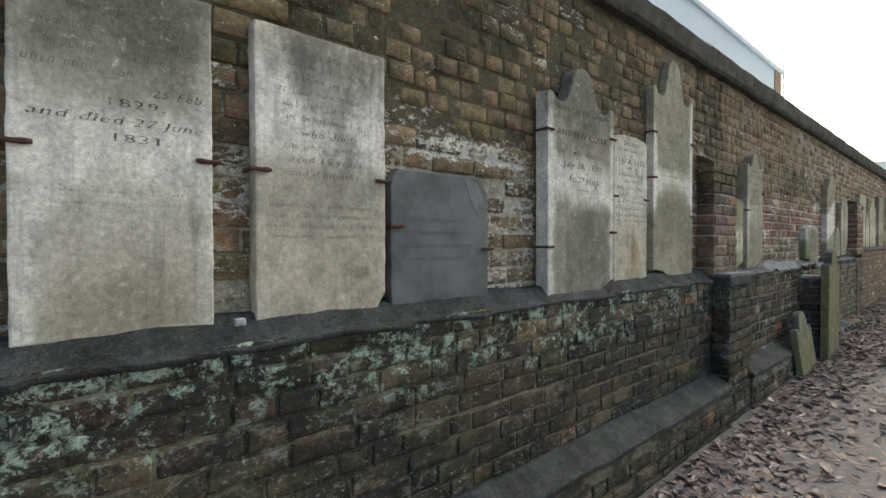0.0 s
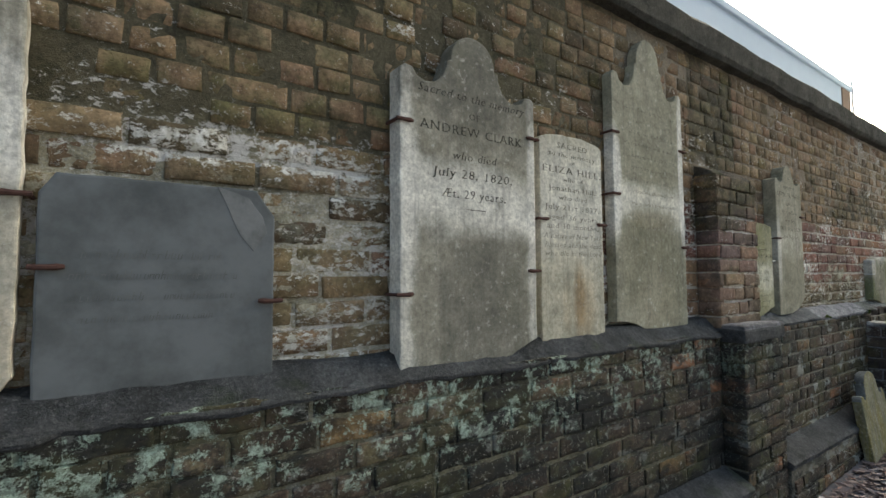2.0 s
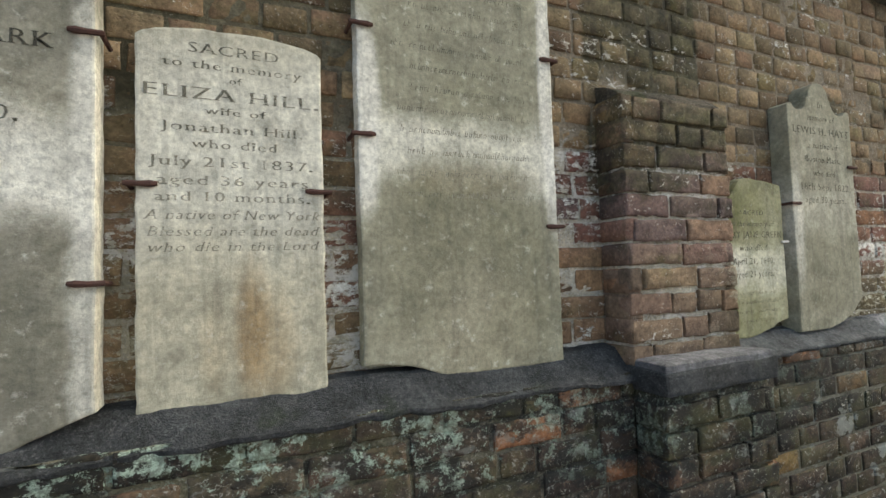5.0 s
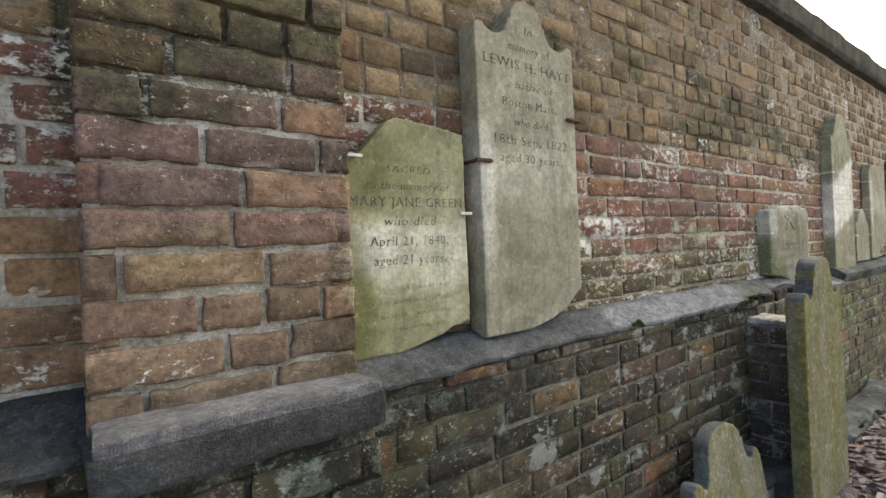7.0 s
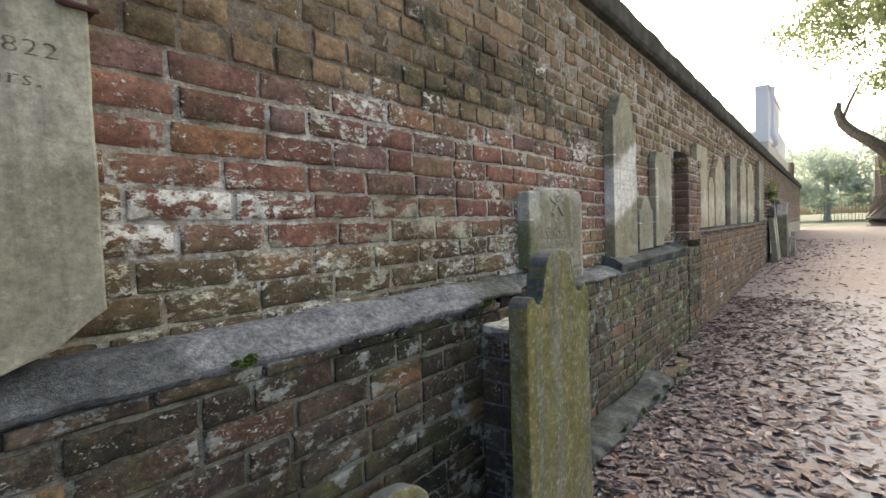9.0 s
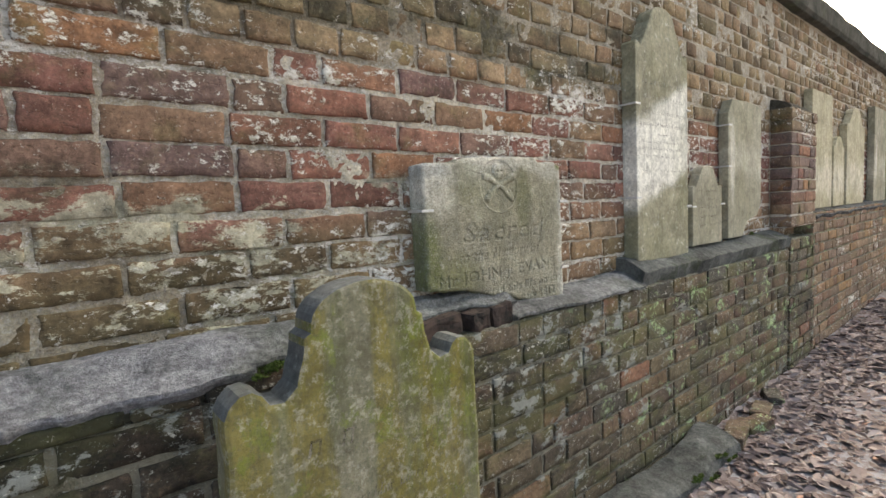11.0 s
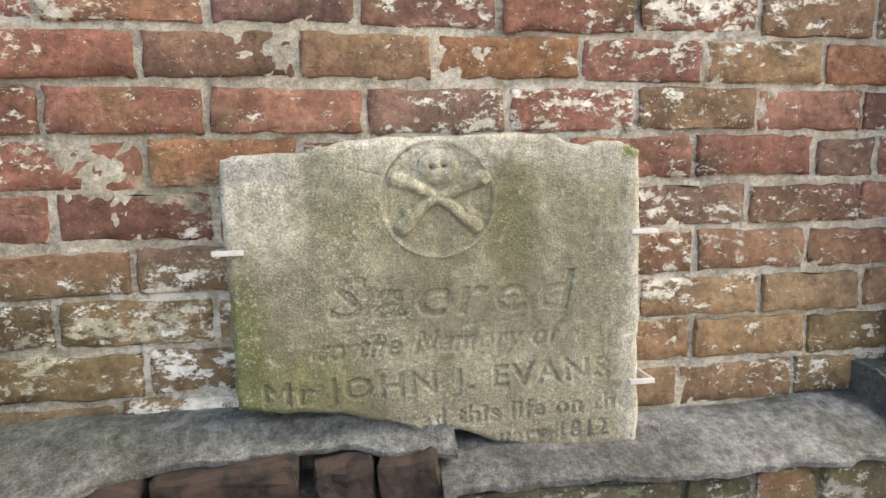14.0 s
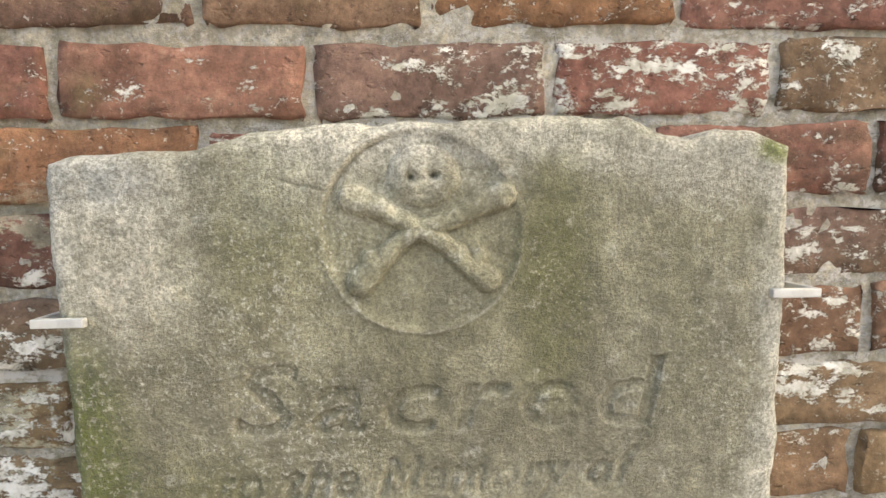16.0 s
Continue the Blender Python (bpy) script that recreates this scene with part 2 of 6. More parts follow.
    col = n.mix(n.mul(n.mul(n.math("SUBTRACT", 1.0, n.step(own_tone, 0.06, 0.24)), uneven), 0.45), col, n.mix(0.3, col, (0.55, 0.43, 0.28)))
    col = n.mottle(col, 17, 0.5, 1.45, 3.0)
    col = n.mottle(col, 75, 0.58, 1.36, 5.0, 8)
    white = paint_mask(n, paint, r) if not lichen else 0.0
    if not lichen:
        specks = n.mul(n.step(n.noise(115, 5, 0.7, (1, 1, 1), (8, 3, 1)), 0.625, 0.655), n.step(n.noise(6, 4, 0.6, (1, 1, 1), (3, 8, 8)), 0.42, 0.58))
        col = n.mix(n.mul(specks, 0.7), col, (0.62, 0.58, 0.50))
    shade = n.mix(n.step(n.noise(45, 6, 0.75), 0.35, 0.65), (0.50, 0.475, 0.38), (0.88, 0.86, 0.80))
    col = n.mix(n.mul(white, 0.92), col, shade)
    if lichen:
        col = crusts(n, col)
    pits = n.step(n.noise(75, 3, 0.55, (0.7, 1, 1.3), (6, 1, 2)), 0.60, 0.70)
    h = n.add(n.mul(n.noise(26, 10, 0.72), 0.55), n.mul(n.noise(300, 4, 0.7), 0.22))
    return n.done(col, n.add(n.math("SUBTRACT", h, n.mul(pits, 0.35)), n.mul(white, 0.25)), 0.85, 0.0075)


UPPER_STOPS = [(0.0, (0.17, 0.082, 0.066)), (0.16, (0.25, 0.118, 0.088)), (0.3, (0.20, 0.108, 0.084)), (0.45, (0.27, 0.128, 0.09)), (0.58, (0.17, 0.108, 0.10)), (0.7, (0.25, 0.165, 0.092)), (0.82, (0.20, 0.09, 0.076)), (0.92, (0.27, 0.15, 0.075)), (1.0, (0.15, 0.105, 0.095))]
LOWER_STOPS = [(0.0, (0.032, 0.028, 0.024)), (0.25, (0.065, 0.048, 0.033)), (0.45, (0.05, 0.045, 0.033)), (0.65, (0.095, 0.06, 0.04)), (0.82, (0.07, 0.058, 0.04)), (0.91, (0.045, 0.037, 0.032)), (0.935, (0.24, 0.11, 0.055)), (0.965, (0.20, 0.10, 0.05)), (1.0, (0.19, 0.13, 0.05))]
BRICK = brick_material("old_brick", [(p, (tone[0] * 1.06, tone[1] * 1.01, tone[2] * 0.99)) for p, tone in UPPER_STOPS], (0.035, 0.036, 0.022), 0.585, 0.035, False)
BRICK_LOW = brick_material("damp_brick", [(p, tuple(c * (0.95 if p < 0.9 else 1.1) for c in tone)) for p, tone in LOWER_STOPS], (0.012, 0.014, 0.011), 0.455, -0.25, True, False)


def mortar_material(name, base, dark, paint, lichen):
    n = Nodes(name, 0.95)
    col = n.mix(n.step(n.noise(12, 8, 0.7), 0.3, 0.7), dark, base)
    col = n.mix(n.mul(n.step(n.noise(120, 4, 0.65), 0.45, 0.65), 0.5), col, tuple(min(0.7, c * 1.5) for c in base))
    col = n.mix(n.mul(n.step(n.noise(70, 5, 0.7, (1, 1, 1), (3, 1, 2)), 0.55, 0.68), 0.6), col, tuple(c * 0.35 for c in base))
    high, yard, foot = zones(n)
    col = n.mix(n.mul(high, n.math("SUBTRACT", 0.80, n.mul(n.step(n.x, 6.0, 8.5), 0.35))), col, n.mix(n.noise(8, 6, 0.7), (0.13, 0.105, 0.07), (0.27, 0.21, 0.14)))
    col = n.mix(n.mul(n.mul(yard, n.step(n.add(n.z, n.mul(n.noise(3, 4), 0.2)), 1.52, 1.72)), 0.75), col, (0.085, 0.075, 0.045))
    col = n.mix(n.mul(yard, 0.35), col, (0.36, 0.33, 0.20))
    if not lichen:
        col = n.mix(n.mul(n.mul(yard, high), 0.6), col, (0.05, 0.042, 0.026))
        darkened = n.mul(foot, n.mul(n.step(n.x, 4.2, 4.6), n.math("SUBTRACT", 1.0, n.step(n.add(n.x, n.mul(n.noise(2, 4), 0.8)), 6.9, 7.6))))
        col = n.mix(n.mul(darkened, n.mul(n.noise(9, 6, 0.7), 0.7)), col, (0.13, 0.115, 0.06))
        grimed = n.mul(n.step(n.x, 4.2, 4.6), n.math("SUBTRACT", 1.0, n.step(n.add(n.x, n.mul(n.noise(2, 4), 0.8)), 6.5, 7.5)))
        col = n.mix(n.mul(grimed, n.mul(n.step(n.noise(7, 8, 0.72, (1, 1, 1), (0, 3, 3)), 0.42, 0.60), 0.6)), col, (0.18, 0.13, 0.085))
    if not lichen:
        col = soot_over(n, col, yard, high)
    col = n.mix(n.mul(n.step(n.noise(4, 7, 0.66, (1, 1, 1), (1, 8, 2)), 0.55, 0.70), 0.4), col, (0.12, 0.12, 0.05))
    col = n.mottle(col, 22, 0.62, 1.3, 2.0)
    col = n.mottle(col, 120, 0.65, 1.3, 8.0, 5)
    if not lichen:
        col = n.mix(n.mul(paint_mask(n, paint), 0.85), col, (0.74, 0.71, 0.66))
    if lichen:
        open_bay = n.step(n.add(n.x, n.mul(n.noise(1.2, 4), 1.5)), 4.9, 6.2)
        col = n.mix(n.mul(open_bay, n.mul(n.step(n.noise(8, 8, 0.72, (1, 1, 1), (5, 0, 5)), 0.36, 0.56), 0.75)), col, n.mix(n.noise(14, 6, 0.7), (0.17, 0.155, 0.11), (0.40, 0.38, 0.30)))
        col = crusts(n, col)
    h = n.add(n.noise(55, 9, 0.8), n.mul(n.noise(260, 4), 0.5))
    return n.done(col, h, 1.0, 0.009)


MORTAR = mortar_material("lime_mortar", (0.64, 0.59, 0.47), (0.42, 0.37, 0.275), 0.05, False)
MORTAR_LOW = mortar_material("damp_mortar", (0.17, 0.155, 0.12), (0.045, 0.042, 0.034), -0.25, True)


def cement_material(name, base, dark, spot, moss=0.0, patches=()):
    """Cement skim; patches are stretches of a newer or bleached mix: x, half length, colour."""
    n = Nodes(name, 0.93)
    col = n.mix(n.step(n.noise(5, 7, 0.65), 0.3, 0.7), dark, base)
    col = n.mix(n.mul(n.step(n.noise(130, 4, 0.7), 0.52, 0.66), 0.35), col, spot)
    for x, half, tone in patches:
        ragged = n.add(n.x, n.mul(n.math("SUBTRACT", n.noise(9, 7, 0.7), 0.5), 0.30))
        crust = n.mix(n.step(n.noise(60, 7, 0.75), 0.40, 0.60), tuple(c * 0.62 for c in tone), tone)
        col = n.mix(n.mul(n.bump_band(ragged, x, half, 0.05), n.step(n.noise(14, 8, 0.75, (1, 1, 1), (x, 0, 0)), 0.30, 0.46)), col, crust)
    if moss:
        col = n.mix(n.mul(n.step(n.noise(3.5, 7, 0.65, (1, 1, 1), (2, 1, 0)), 0.56, 0.66), moss), col, (0.05, 0.075, 0.02))
    col = n.mottle(col, 9, 0.6, 1.4, 1.0)
    col = n.mottle(col, 55, 0.6, 1.35, 2.0, 7)
    col = n.mottle(col, 190, 0.78, 1.25, 3.0, 5)
    h = n.add(n.noise(50, 8, 0.75), n.noise(200, 4, 0.7))
    return n.done(col, h, 1.0, 0.012)


CEMENT = cement_material("grey_cement", (0.105, 0.11, 0.115), (0.05, 0.053, 0.055), (0.25, 0.25, 0.25), 0.35)
CEMENT_PALE = cement_material("pale_cement", (0.30, 0.30, 0.32), (0.17, 0.17, 0.18), (0.48, 0.47, 0.48), 0.3)
LEDGE = cement_material("ledge_cement", (0.165, 0.174, 0.18), (0.08, 0.085, 0.088), (0.32, 0.32, 0.33), 0.3, ((6.02, 0.53, (0.40, 0.405, 0.43)), (7.0, 0.42, (0.29, 0.30, 0.29)), (7.62, 0.24, (0.26, 0.265, 0.26)), (7.98, 0.16, (0.42, 0.425, 0.42))))
LEDGE_MOSSY = cement_material("mossy_ledge_cement", (0.19, 0.20, 0.19), (0.07, 0.075, 0.07), (0.28, 0.29, 0.28), 0.5)
PIER_TOP = cement_material("sooty_pier_top", (0.15, 0.125, 0.095), (0.06, 0.055, 0.042), (0.3, 0.28, 0.22), 0.4)
COPING = cement_material("coping_cement", (0.085, 0.082, 0.068), (0.035, 0.035, 0.028), (0.2, 0.19, 0.16), 0.3)


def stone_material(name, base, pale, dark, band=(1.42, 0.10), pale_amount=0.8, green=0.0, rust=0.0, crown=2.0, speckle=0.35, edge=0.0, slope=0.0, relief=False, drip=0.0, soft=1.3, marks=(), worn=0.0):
    """Weathered marble: soot above, a paler band, damp growth below."""
    n = Nodes(name, 0.85)
    soot_tone = (0.10, 0.096, 0.078)
    col = n.mix(n.step(n.noise(8, 10, 0.7), 0.34, 0.66), dark, base)
    col = n.mix(n.mul(n.step(n.noise(2.4, 5, 0.6, (1, 1, 0.5)), 0.42, 0.64), 0.45), col, base)
    local = n.tree.nodes.new("ShaderNodeTexCoord").outputs["Object"]
    sep = n.tree.nodes.new("ShaderNodeSeparateXYZ")
    n.link(local, sep.inputs[0])
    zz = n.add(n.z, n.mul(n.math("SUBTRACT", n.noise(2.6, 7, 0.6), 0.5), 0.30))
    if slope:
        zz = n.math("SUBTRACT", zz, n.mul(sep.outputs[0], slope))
    pale_band = n.bump_band(zz, band[0], band[1] * 0.5, band[1] * soft)
    col = n.mix(n.mul(pale_band, n.mul(n.add(0.55, n.mul(n.noise(18, 6, 0.7), 0.8)), pale_amount)), col, pale)
    if edge:
        rim = n.add(n.math("ABSOLUTE", sep.outputs[0]), n.mul(n.math("SUBTRACT", n.noise(7, 6, 0.65), 0.5), 0.10))
        col = n.mix(n.mul(n.step(rim, edge - 0.055, edge - 0.02), 0.75), col, pale)
    grime = n.add(n.noise(3.3, 9, 0.7, (1.2, 1, 0.8), (5, 5, 5)), n.mul(n.step(zz, crown - 0.45, crown), 0.20))
    col = n.mix(n.mul(n.step(grime, 0.54, 0.70), 0.62), col, soot_tone)
    for cx, cz, hw, hz, power, fade, tone, strength in marks:
        # a stain or bleached patch of its own outline on the slab
        u = n.math("POWER", n.math("ABSOLUTE", n.mul(n.math("SUBTRACT", sep.outputs[0], cx), 1 / hw)), power)
        v = n.math("POWER", n.math("ABSOLUTE", n.mul(n.math("SUBTRACT", sep.outputs[2], cz), 1 / hz)), power)
        d = n.add(n.math("POWER", n.add(u, v), 1 / power), n.mul(n.math("SUBTRACT", n.noise(9, 8, 0.68, (1, 1, 1), (cx * 9, 0, cz * 9)), 0.5), 0.55))
        inside = n.math("SUBTRACT", 1.0, n.step(d, 1 - fade, 1 + fade))
        col = n.mix(n.mul(inside, n.mul(n.add(0.65, n.mul(n.noise(26, 7, 0.72), 0.7)), strength)), col, tone)
    if green:
        col = n.mix(n.mul(n.step(n.noise(3.2, 8, 0.66, (1.3, 1, 0.7), (9, 1, 3)), 0.46, 0.66), green), col, (0.15, 0.155, 0.05))
    if drip:
        run = n.noise(9, 5, 0.6, (1.6, 1.6, 0.10), (4, 0, 1), 0.3)
        col = n.mix(n.mul(n.step(run, 0.44, 0.56), min(1.0, drip * 1.7)), col, (0.18, 0.15, 0.035))
        col = n.mix(n.mul(n.step(n.noise(14, 5, 0.6, (1.5, 1.5, 0.12), (9, 3, 1)), 0.55, 0.68), drip), col, (0.07, 0.085, 0.035))
        tufts = n.add(n.noise(9, 9, 0.75, (1, 1, 0.8), (2, 7, 5)), n.mul(n.step(n.z, 0.9, 1.1), 0.05))
        col = n.mix(n.mul(n.step(tufts, 0.55, 0.62), 0.7), col, (0.15, 0.18, 0.03))
        col = n.mix(n.mul(n.step(n.noise(48, 7, 0.78, (1, 1, 1), (4, 4, 1)), 0.53, 0.60), 0.5), col, (0.40, 0.39, 0.31))
    if rust:
        col = n.mix(n.mul(n.step(n.noise(2.6, 6, 0.6, (2, 1, 0.5), (1, 2, 7)), 0.55, 0.72), rust), col, (0.34, 0.21, 0.09))
    streak = n.noise(16, 5, 0.6, (2.2, 1, 0.12), (3, 0, 0))
    col = n.mix(n.mul(n.step(streak, 0.5, 0.68), 0.28), col, soot_tone)
    col = n.mix(n.mul(n.step(n.noise(85, 7, 0.75), 0.47, 0.62), speckle), col, tuple(c * 0.75 for c in dark))
    col = n.mix(n.mul(n.step(n.noise(30, 8, 0.72, (1, 1, 1), (2, 6, 4)), 0.56, 0.68), 0.4), col, pale)
    col = n.mottle(col, 13, 0.68, 1.22, 4.0)
    col = n.mottle(col, 60, 0.74, 1.2, 6.0, 7)
    if relief:
        # darker in hollows, paler on raised points of the relief
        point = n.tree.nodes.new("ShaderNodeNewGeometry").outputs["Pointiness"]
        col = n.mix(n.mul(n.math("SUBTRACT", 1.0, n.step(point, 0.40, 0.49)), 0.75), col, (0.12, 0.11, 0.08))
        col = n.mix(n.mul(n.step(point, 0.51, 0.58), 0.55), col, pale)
        col = n.mottle(col, 5, 0.72, 1.25, 7.0)
        grain = n.noise(330, 4, 0.7)
        col = n.mix(n.mul(n.step(grain, 0.46, 0.58), 0.5), col, (0.15, 0.137, 0.097))
        col = n.mix(n.mul(n.step(n.noise(260, 4, 0.7, (1, 1, 1), (7, 7, 7)), 0.54, 0.64), n.add(0.1, n.mul(n.step(n.noise(4, 5, 0.6, (1, 1, 1), (2, 2, 9)), 0.45, 0.6), 0.3))), col, pale)
        h = n.add(n.mul(grain, 0.7), n.mul(n.noise(110, 7, 0.75), 0.9))
        col = n.mix(n.mul(n.step(n.noise(120, 8, 0.8, (1, 1, 1), (1, 9, 4)), 0.52, 0.60), 0.4), col, (0.13, 0.125, 0.085))
        return n.done(col, h, 0.8, 0.006)
    h = n.add(n.mul(n.noise(120, 7, 0.75), 0.8), n.mul(n.noise(22, 7, 0.65), 0.9))
    if worn:
        # strokes that weather has partly closed
        gone = n.tree.nodes.new("ShaderNodeBsdfTransparent")
        both = n.tree.nodes.new("ShaderNodeMixShader")
        n.link(n.mul(n.step(n.add(n.noise(48, 6, 0.7, (1, 1, 1), (1, 0, 5)), n.mul(n.noise(6, 3, 0.5, (1, 1, 1), (2, 0, 2)), 0.35)), 0.60, 0.74), worn), both.inputs[0])
        n.link(n.bsdf.outputs[0], both.inputs[1])
        n.link(gone.outputs[0], both.inputs[2])
        n.link(both.outputs[0], n.tree.nodes["Material Output"].inputs[0])
    return n.done(col, h, 0.55, 0.004)


OCHRE, OLIVE, ASH, BLEACH = (0.30, 0.255, 0.165), (0.24, 0.225, 0.15), (0.17, 0.162, 0.13), (0.82, 0.79, 0.70)
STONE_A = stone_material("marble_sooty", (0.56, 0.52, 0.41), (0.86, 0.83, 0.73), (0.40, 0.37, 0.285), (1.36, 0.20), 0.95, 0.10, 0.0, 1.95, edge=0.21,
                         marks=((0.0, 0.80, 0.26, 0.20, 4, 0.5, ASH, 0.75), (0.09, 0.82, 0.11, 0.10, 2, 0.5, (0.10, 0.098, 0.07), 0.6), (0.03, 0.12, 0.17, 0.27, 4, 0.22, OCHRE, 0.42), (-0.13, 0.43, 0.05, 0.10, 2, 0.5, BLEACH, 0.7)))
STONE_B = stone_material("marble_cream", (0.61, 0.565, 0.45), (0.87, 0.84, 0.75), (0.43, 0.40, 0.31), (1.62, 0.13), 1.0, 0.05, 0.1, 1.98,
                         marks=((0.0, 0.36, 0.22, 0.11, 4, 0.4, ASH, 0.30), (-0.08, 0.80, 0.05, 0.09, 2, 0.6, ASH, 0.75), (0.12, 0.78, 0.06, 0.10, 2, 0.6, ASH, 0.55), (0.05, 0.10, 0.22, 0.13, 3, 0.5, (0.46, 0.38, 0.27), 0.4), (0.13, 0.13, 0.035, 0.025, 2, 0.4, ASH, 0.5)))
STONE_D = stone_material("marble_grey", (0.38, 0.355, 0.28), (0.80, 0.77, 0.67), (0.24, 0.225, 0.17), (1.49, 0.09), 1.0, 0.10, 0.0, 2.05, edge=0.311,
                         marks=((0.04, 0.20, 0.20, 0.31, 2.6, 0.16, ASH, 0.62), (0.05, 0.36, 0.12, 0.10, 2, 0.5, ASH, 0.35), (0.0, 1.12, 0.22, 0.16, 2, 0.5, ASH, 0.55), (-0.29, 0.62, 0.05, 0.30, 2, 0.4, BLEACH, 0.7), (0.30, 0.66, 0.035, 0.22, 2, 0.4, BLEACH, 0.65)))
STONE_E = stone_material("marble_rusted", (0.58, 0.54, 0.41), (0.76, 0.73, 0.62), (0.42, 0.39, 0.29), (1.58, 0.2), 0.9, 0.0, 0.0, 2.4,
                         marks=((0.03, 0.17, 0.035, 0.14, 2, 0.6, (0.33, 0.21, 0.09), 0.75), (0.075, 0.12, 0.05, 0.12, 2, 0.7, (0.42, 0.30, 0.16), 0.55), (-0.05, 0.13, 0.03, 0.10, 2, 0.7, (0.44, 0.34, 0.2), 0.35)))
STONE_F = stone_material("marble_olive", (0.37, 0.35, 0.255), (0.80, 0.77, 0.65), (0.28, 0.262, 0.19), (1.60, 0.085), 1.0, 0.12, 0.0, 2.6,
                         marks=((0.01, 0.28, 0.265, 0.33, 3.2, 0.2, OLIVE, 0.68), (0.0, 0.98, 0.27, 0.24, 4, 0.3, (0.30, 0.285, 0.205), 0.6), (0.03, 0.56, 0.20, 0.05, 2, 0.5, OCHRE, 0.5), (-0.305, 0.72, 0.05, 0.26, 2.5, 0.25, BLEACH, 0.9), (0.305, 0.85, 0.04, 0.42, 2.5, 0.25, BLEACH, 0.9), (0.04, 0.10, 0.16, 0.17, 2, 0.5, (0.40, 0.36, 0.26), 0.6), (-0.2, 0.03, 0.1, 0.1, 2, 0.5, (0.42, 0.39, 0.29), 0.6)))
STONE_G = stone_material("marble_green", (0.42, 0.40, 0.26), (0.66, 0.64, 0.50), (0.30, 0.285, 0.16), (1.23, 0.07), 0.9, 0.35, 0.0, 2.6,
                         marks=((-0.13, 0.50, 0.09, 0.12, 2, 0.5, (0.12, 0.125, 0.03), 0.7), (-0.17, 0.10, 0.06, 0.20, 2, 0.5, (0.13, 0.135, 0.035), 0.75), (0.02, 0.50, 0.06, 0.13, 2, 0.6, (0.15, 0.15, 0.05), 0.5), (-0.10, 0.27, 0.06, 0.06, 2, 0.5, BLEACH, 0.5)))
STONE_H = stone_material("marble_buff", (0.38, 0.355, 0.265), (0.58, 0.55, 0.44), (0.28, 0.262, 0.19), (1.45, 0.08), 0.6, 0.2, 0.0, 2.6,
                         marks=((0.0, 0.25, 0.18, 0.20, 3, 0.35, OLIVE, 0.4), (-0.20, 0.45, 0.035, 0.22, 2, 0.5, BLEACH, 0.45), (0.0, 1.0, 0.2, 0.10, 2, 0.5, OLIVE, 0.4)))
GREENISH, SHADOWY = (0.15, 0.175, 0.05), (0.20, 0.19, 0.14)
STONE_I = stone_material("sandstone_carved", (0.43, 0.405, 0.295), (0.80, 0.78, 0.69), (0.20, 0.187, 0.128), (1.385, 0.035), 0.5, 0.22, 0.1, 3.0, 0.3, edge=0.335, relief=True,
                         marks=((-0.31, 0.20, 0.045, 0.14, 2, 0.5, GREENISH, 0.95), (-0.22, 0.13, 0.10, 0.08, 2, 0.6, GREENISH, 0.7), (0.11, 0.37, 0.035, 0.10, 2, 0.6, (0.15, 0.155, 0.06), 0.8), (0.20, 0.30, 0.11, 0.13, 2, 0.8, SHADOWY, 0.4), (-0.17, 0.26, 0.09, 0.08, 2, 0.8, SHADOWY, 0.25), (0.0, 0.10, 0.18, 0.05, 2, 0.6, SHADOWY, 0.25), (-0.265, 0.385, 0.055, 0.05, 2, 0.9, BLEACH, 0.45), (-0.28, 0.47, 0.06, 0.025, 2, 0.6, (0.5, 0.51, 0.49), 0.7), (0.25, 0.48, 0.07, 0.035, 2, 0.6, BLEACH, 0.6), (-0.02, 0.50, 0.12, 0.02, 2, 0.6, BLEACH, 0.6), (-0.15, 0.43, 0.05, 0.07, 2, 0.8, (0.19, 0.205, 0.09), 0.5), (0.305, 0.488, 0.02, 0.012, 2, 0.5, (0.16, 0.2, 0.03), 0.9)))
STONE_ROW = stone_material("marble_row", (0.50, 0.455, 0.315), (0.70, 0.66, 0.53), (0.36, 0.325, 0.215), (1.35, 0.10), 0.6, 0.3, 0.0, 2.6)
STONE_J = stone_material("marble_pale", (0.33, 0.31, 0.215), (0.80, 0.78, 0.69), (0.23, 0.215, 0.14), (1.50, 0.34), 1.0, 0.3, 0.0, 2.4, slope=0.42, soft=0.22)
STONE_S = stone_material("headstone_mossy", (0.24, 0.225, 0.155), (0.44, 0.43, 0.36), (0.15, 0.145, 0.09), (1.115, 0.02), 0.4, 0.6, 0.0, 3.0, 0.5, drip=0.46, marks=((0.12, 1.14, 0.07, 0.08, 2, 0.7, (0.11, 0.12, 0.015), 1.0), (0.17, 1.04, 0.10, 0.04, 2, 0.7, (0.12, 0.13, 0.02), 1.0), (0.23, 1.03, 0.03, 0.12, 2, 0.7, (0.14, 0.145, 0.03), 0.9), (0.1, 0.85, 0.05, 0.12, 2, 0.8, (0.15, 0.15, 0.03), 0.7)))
STONE_RIM = stone_material("grey_rim", (0.16, 0.17, 0.172), (0.30, 0.32, 0.32), (0.085, 0.09, 0.088), (3.0, 0.02), 0.2, 0.08, 0.0, 9.0)
# letters lie flat: the shade of cut strokes is put into their tone
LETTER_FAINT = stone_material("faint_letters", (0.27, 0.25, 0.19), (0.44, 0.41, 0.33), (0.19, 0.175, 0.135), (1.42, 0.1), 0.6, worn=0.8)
LETTER_PALE = stone_material("pale_letters", (0.40, 0.38, 0.30), (0.60, 0.58, 0.50), (0.32, 0.30, 0.23), (1.5, 0.3), 0.7, worn=0.7)
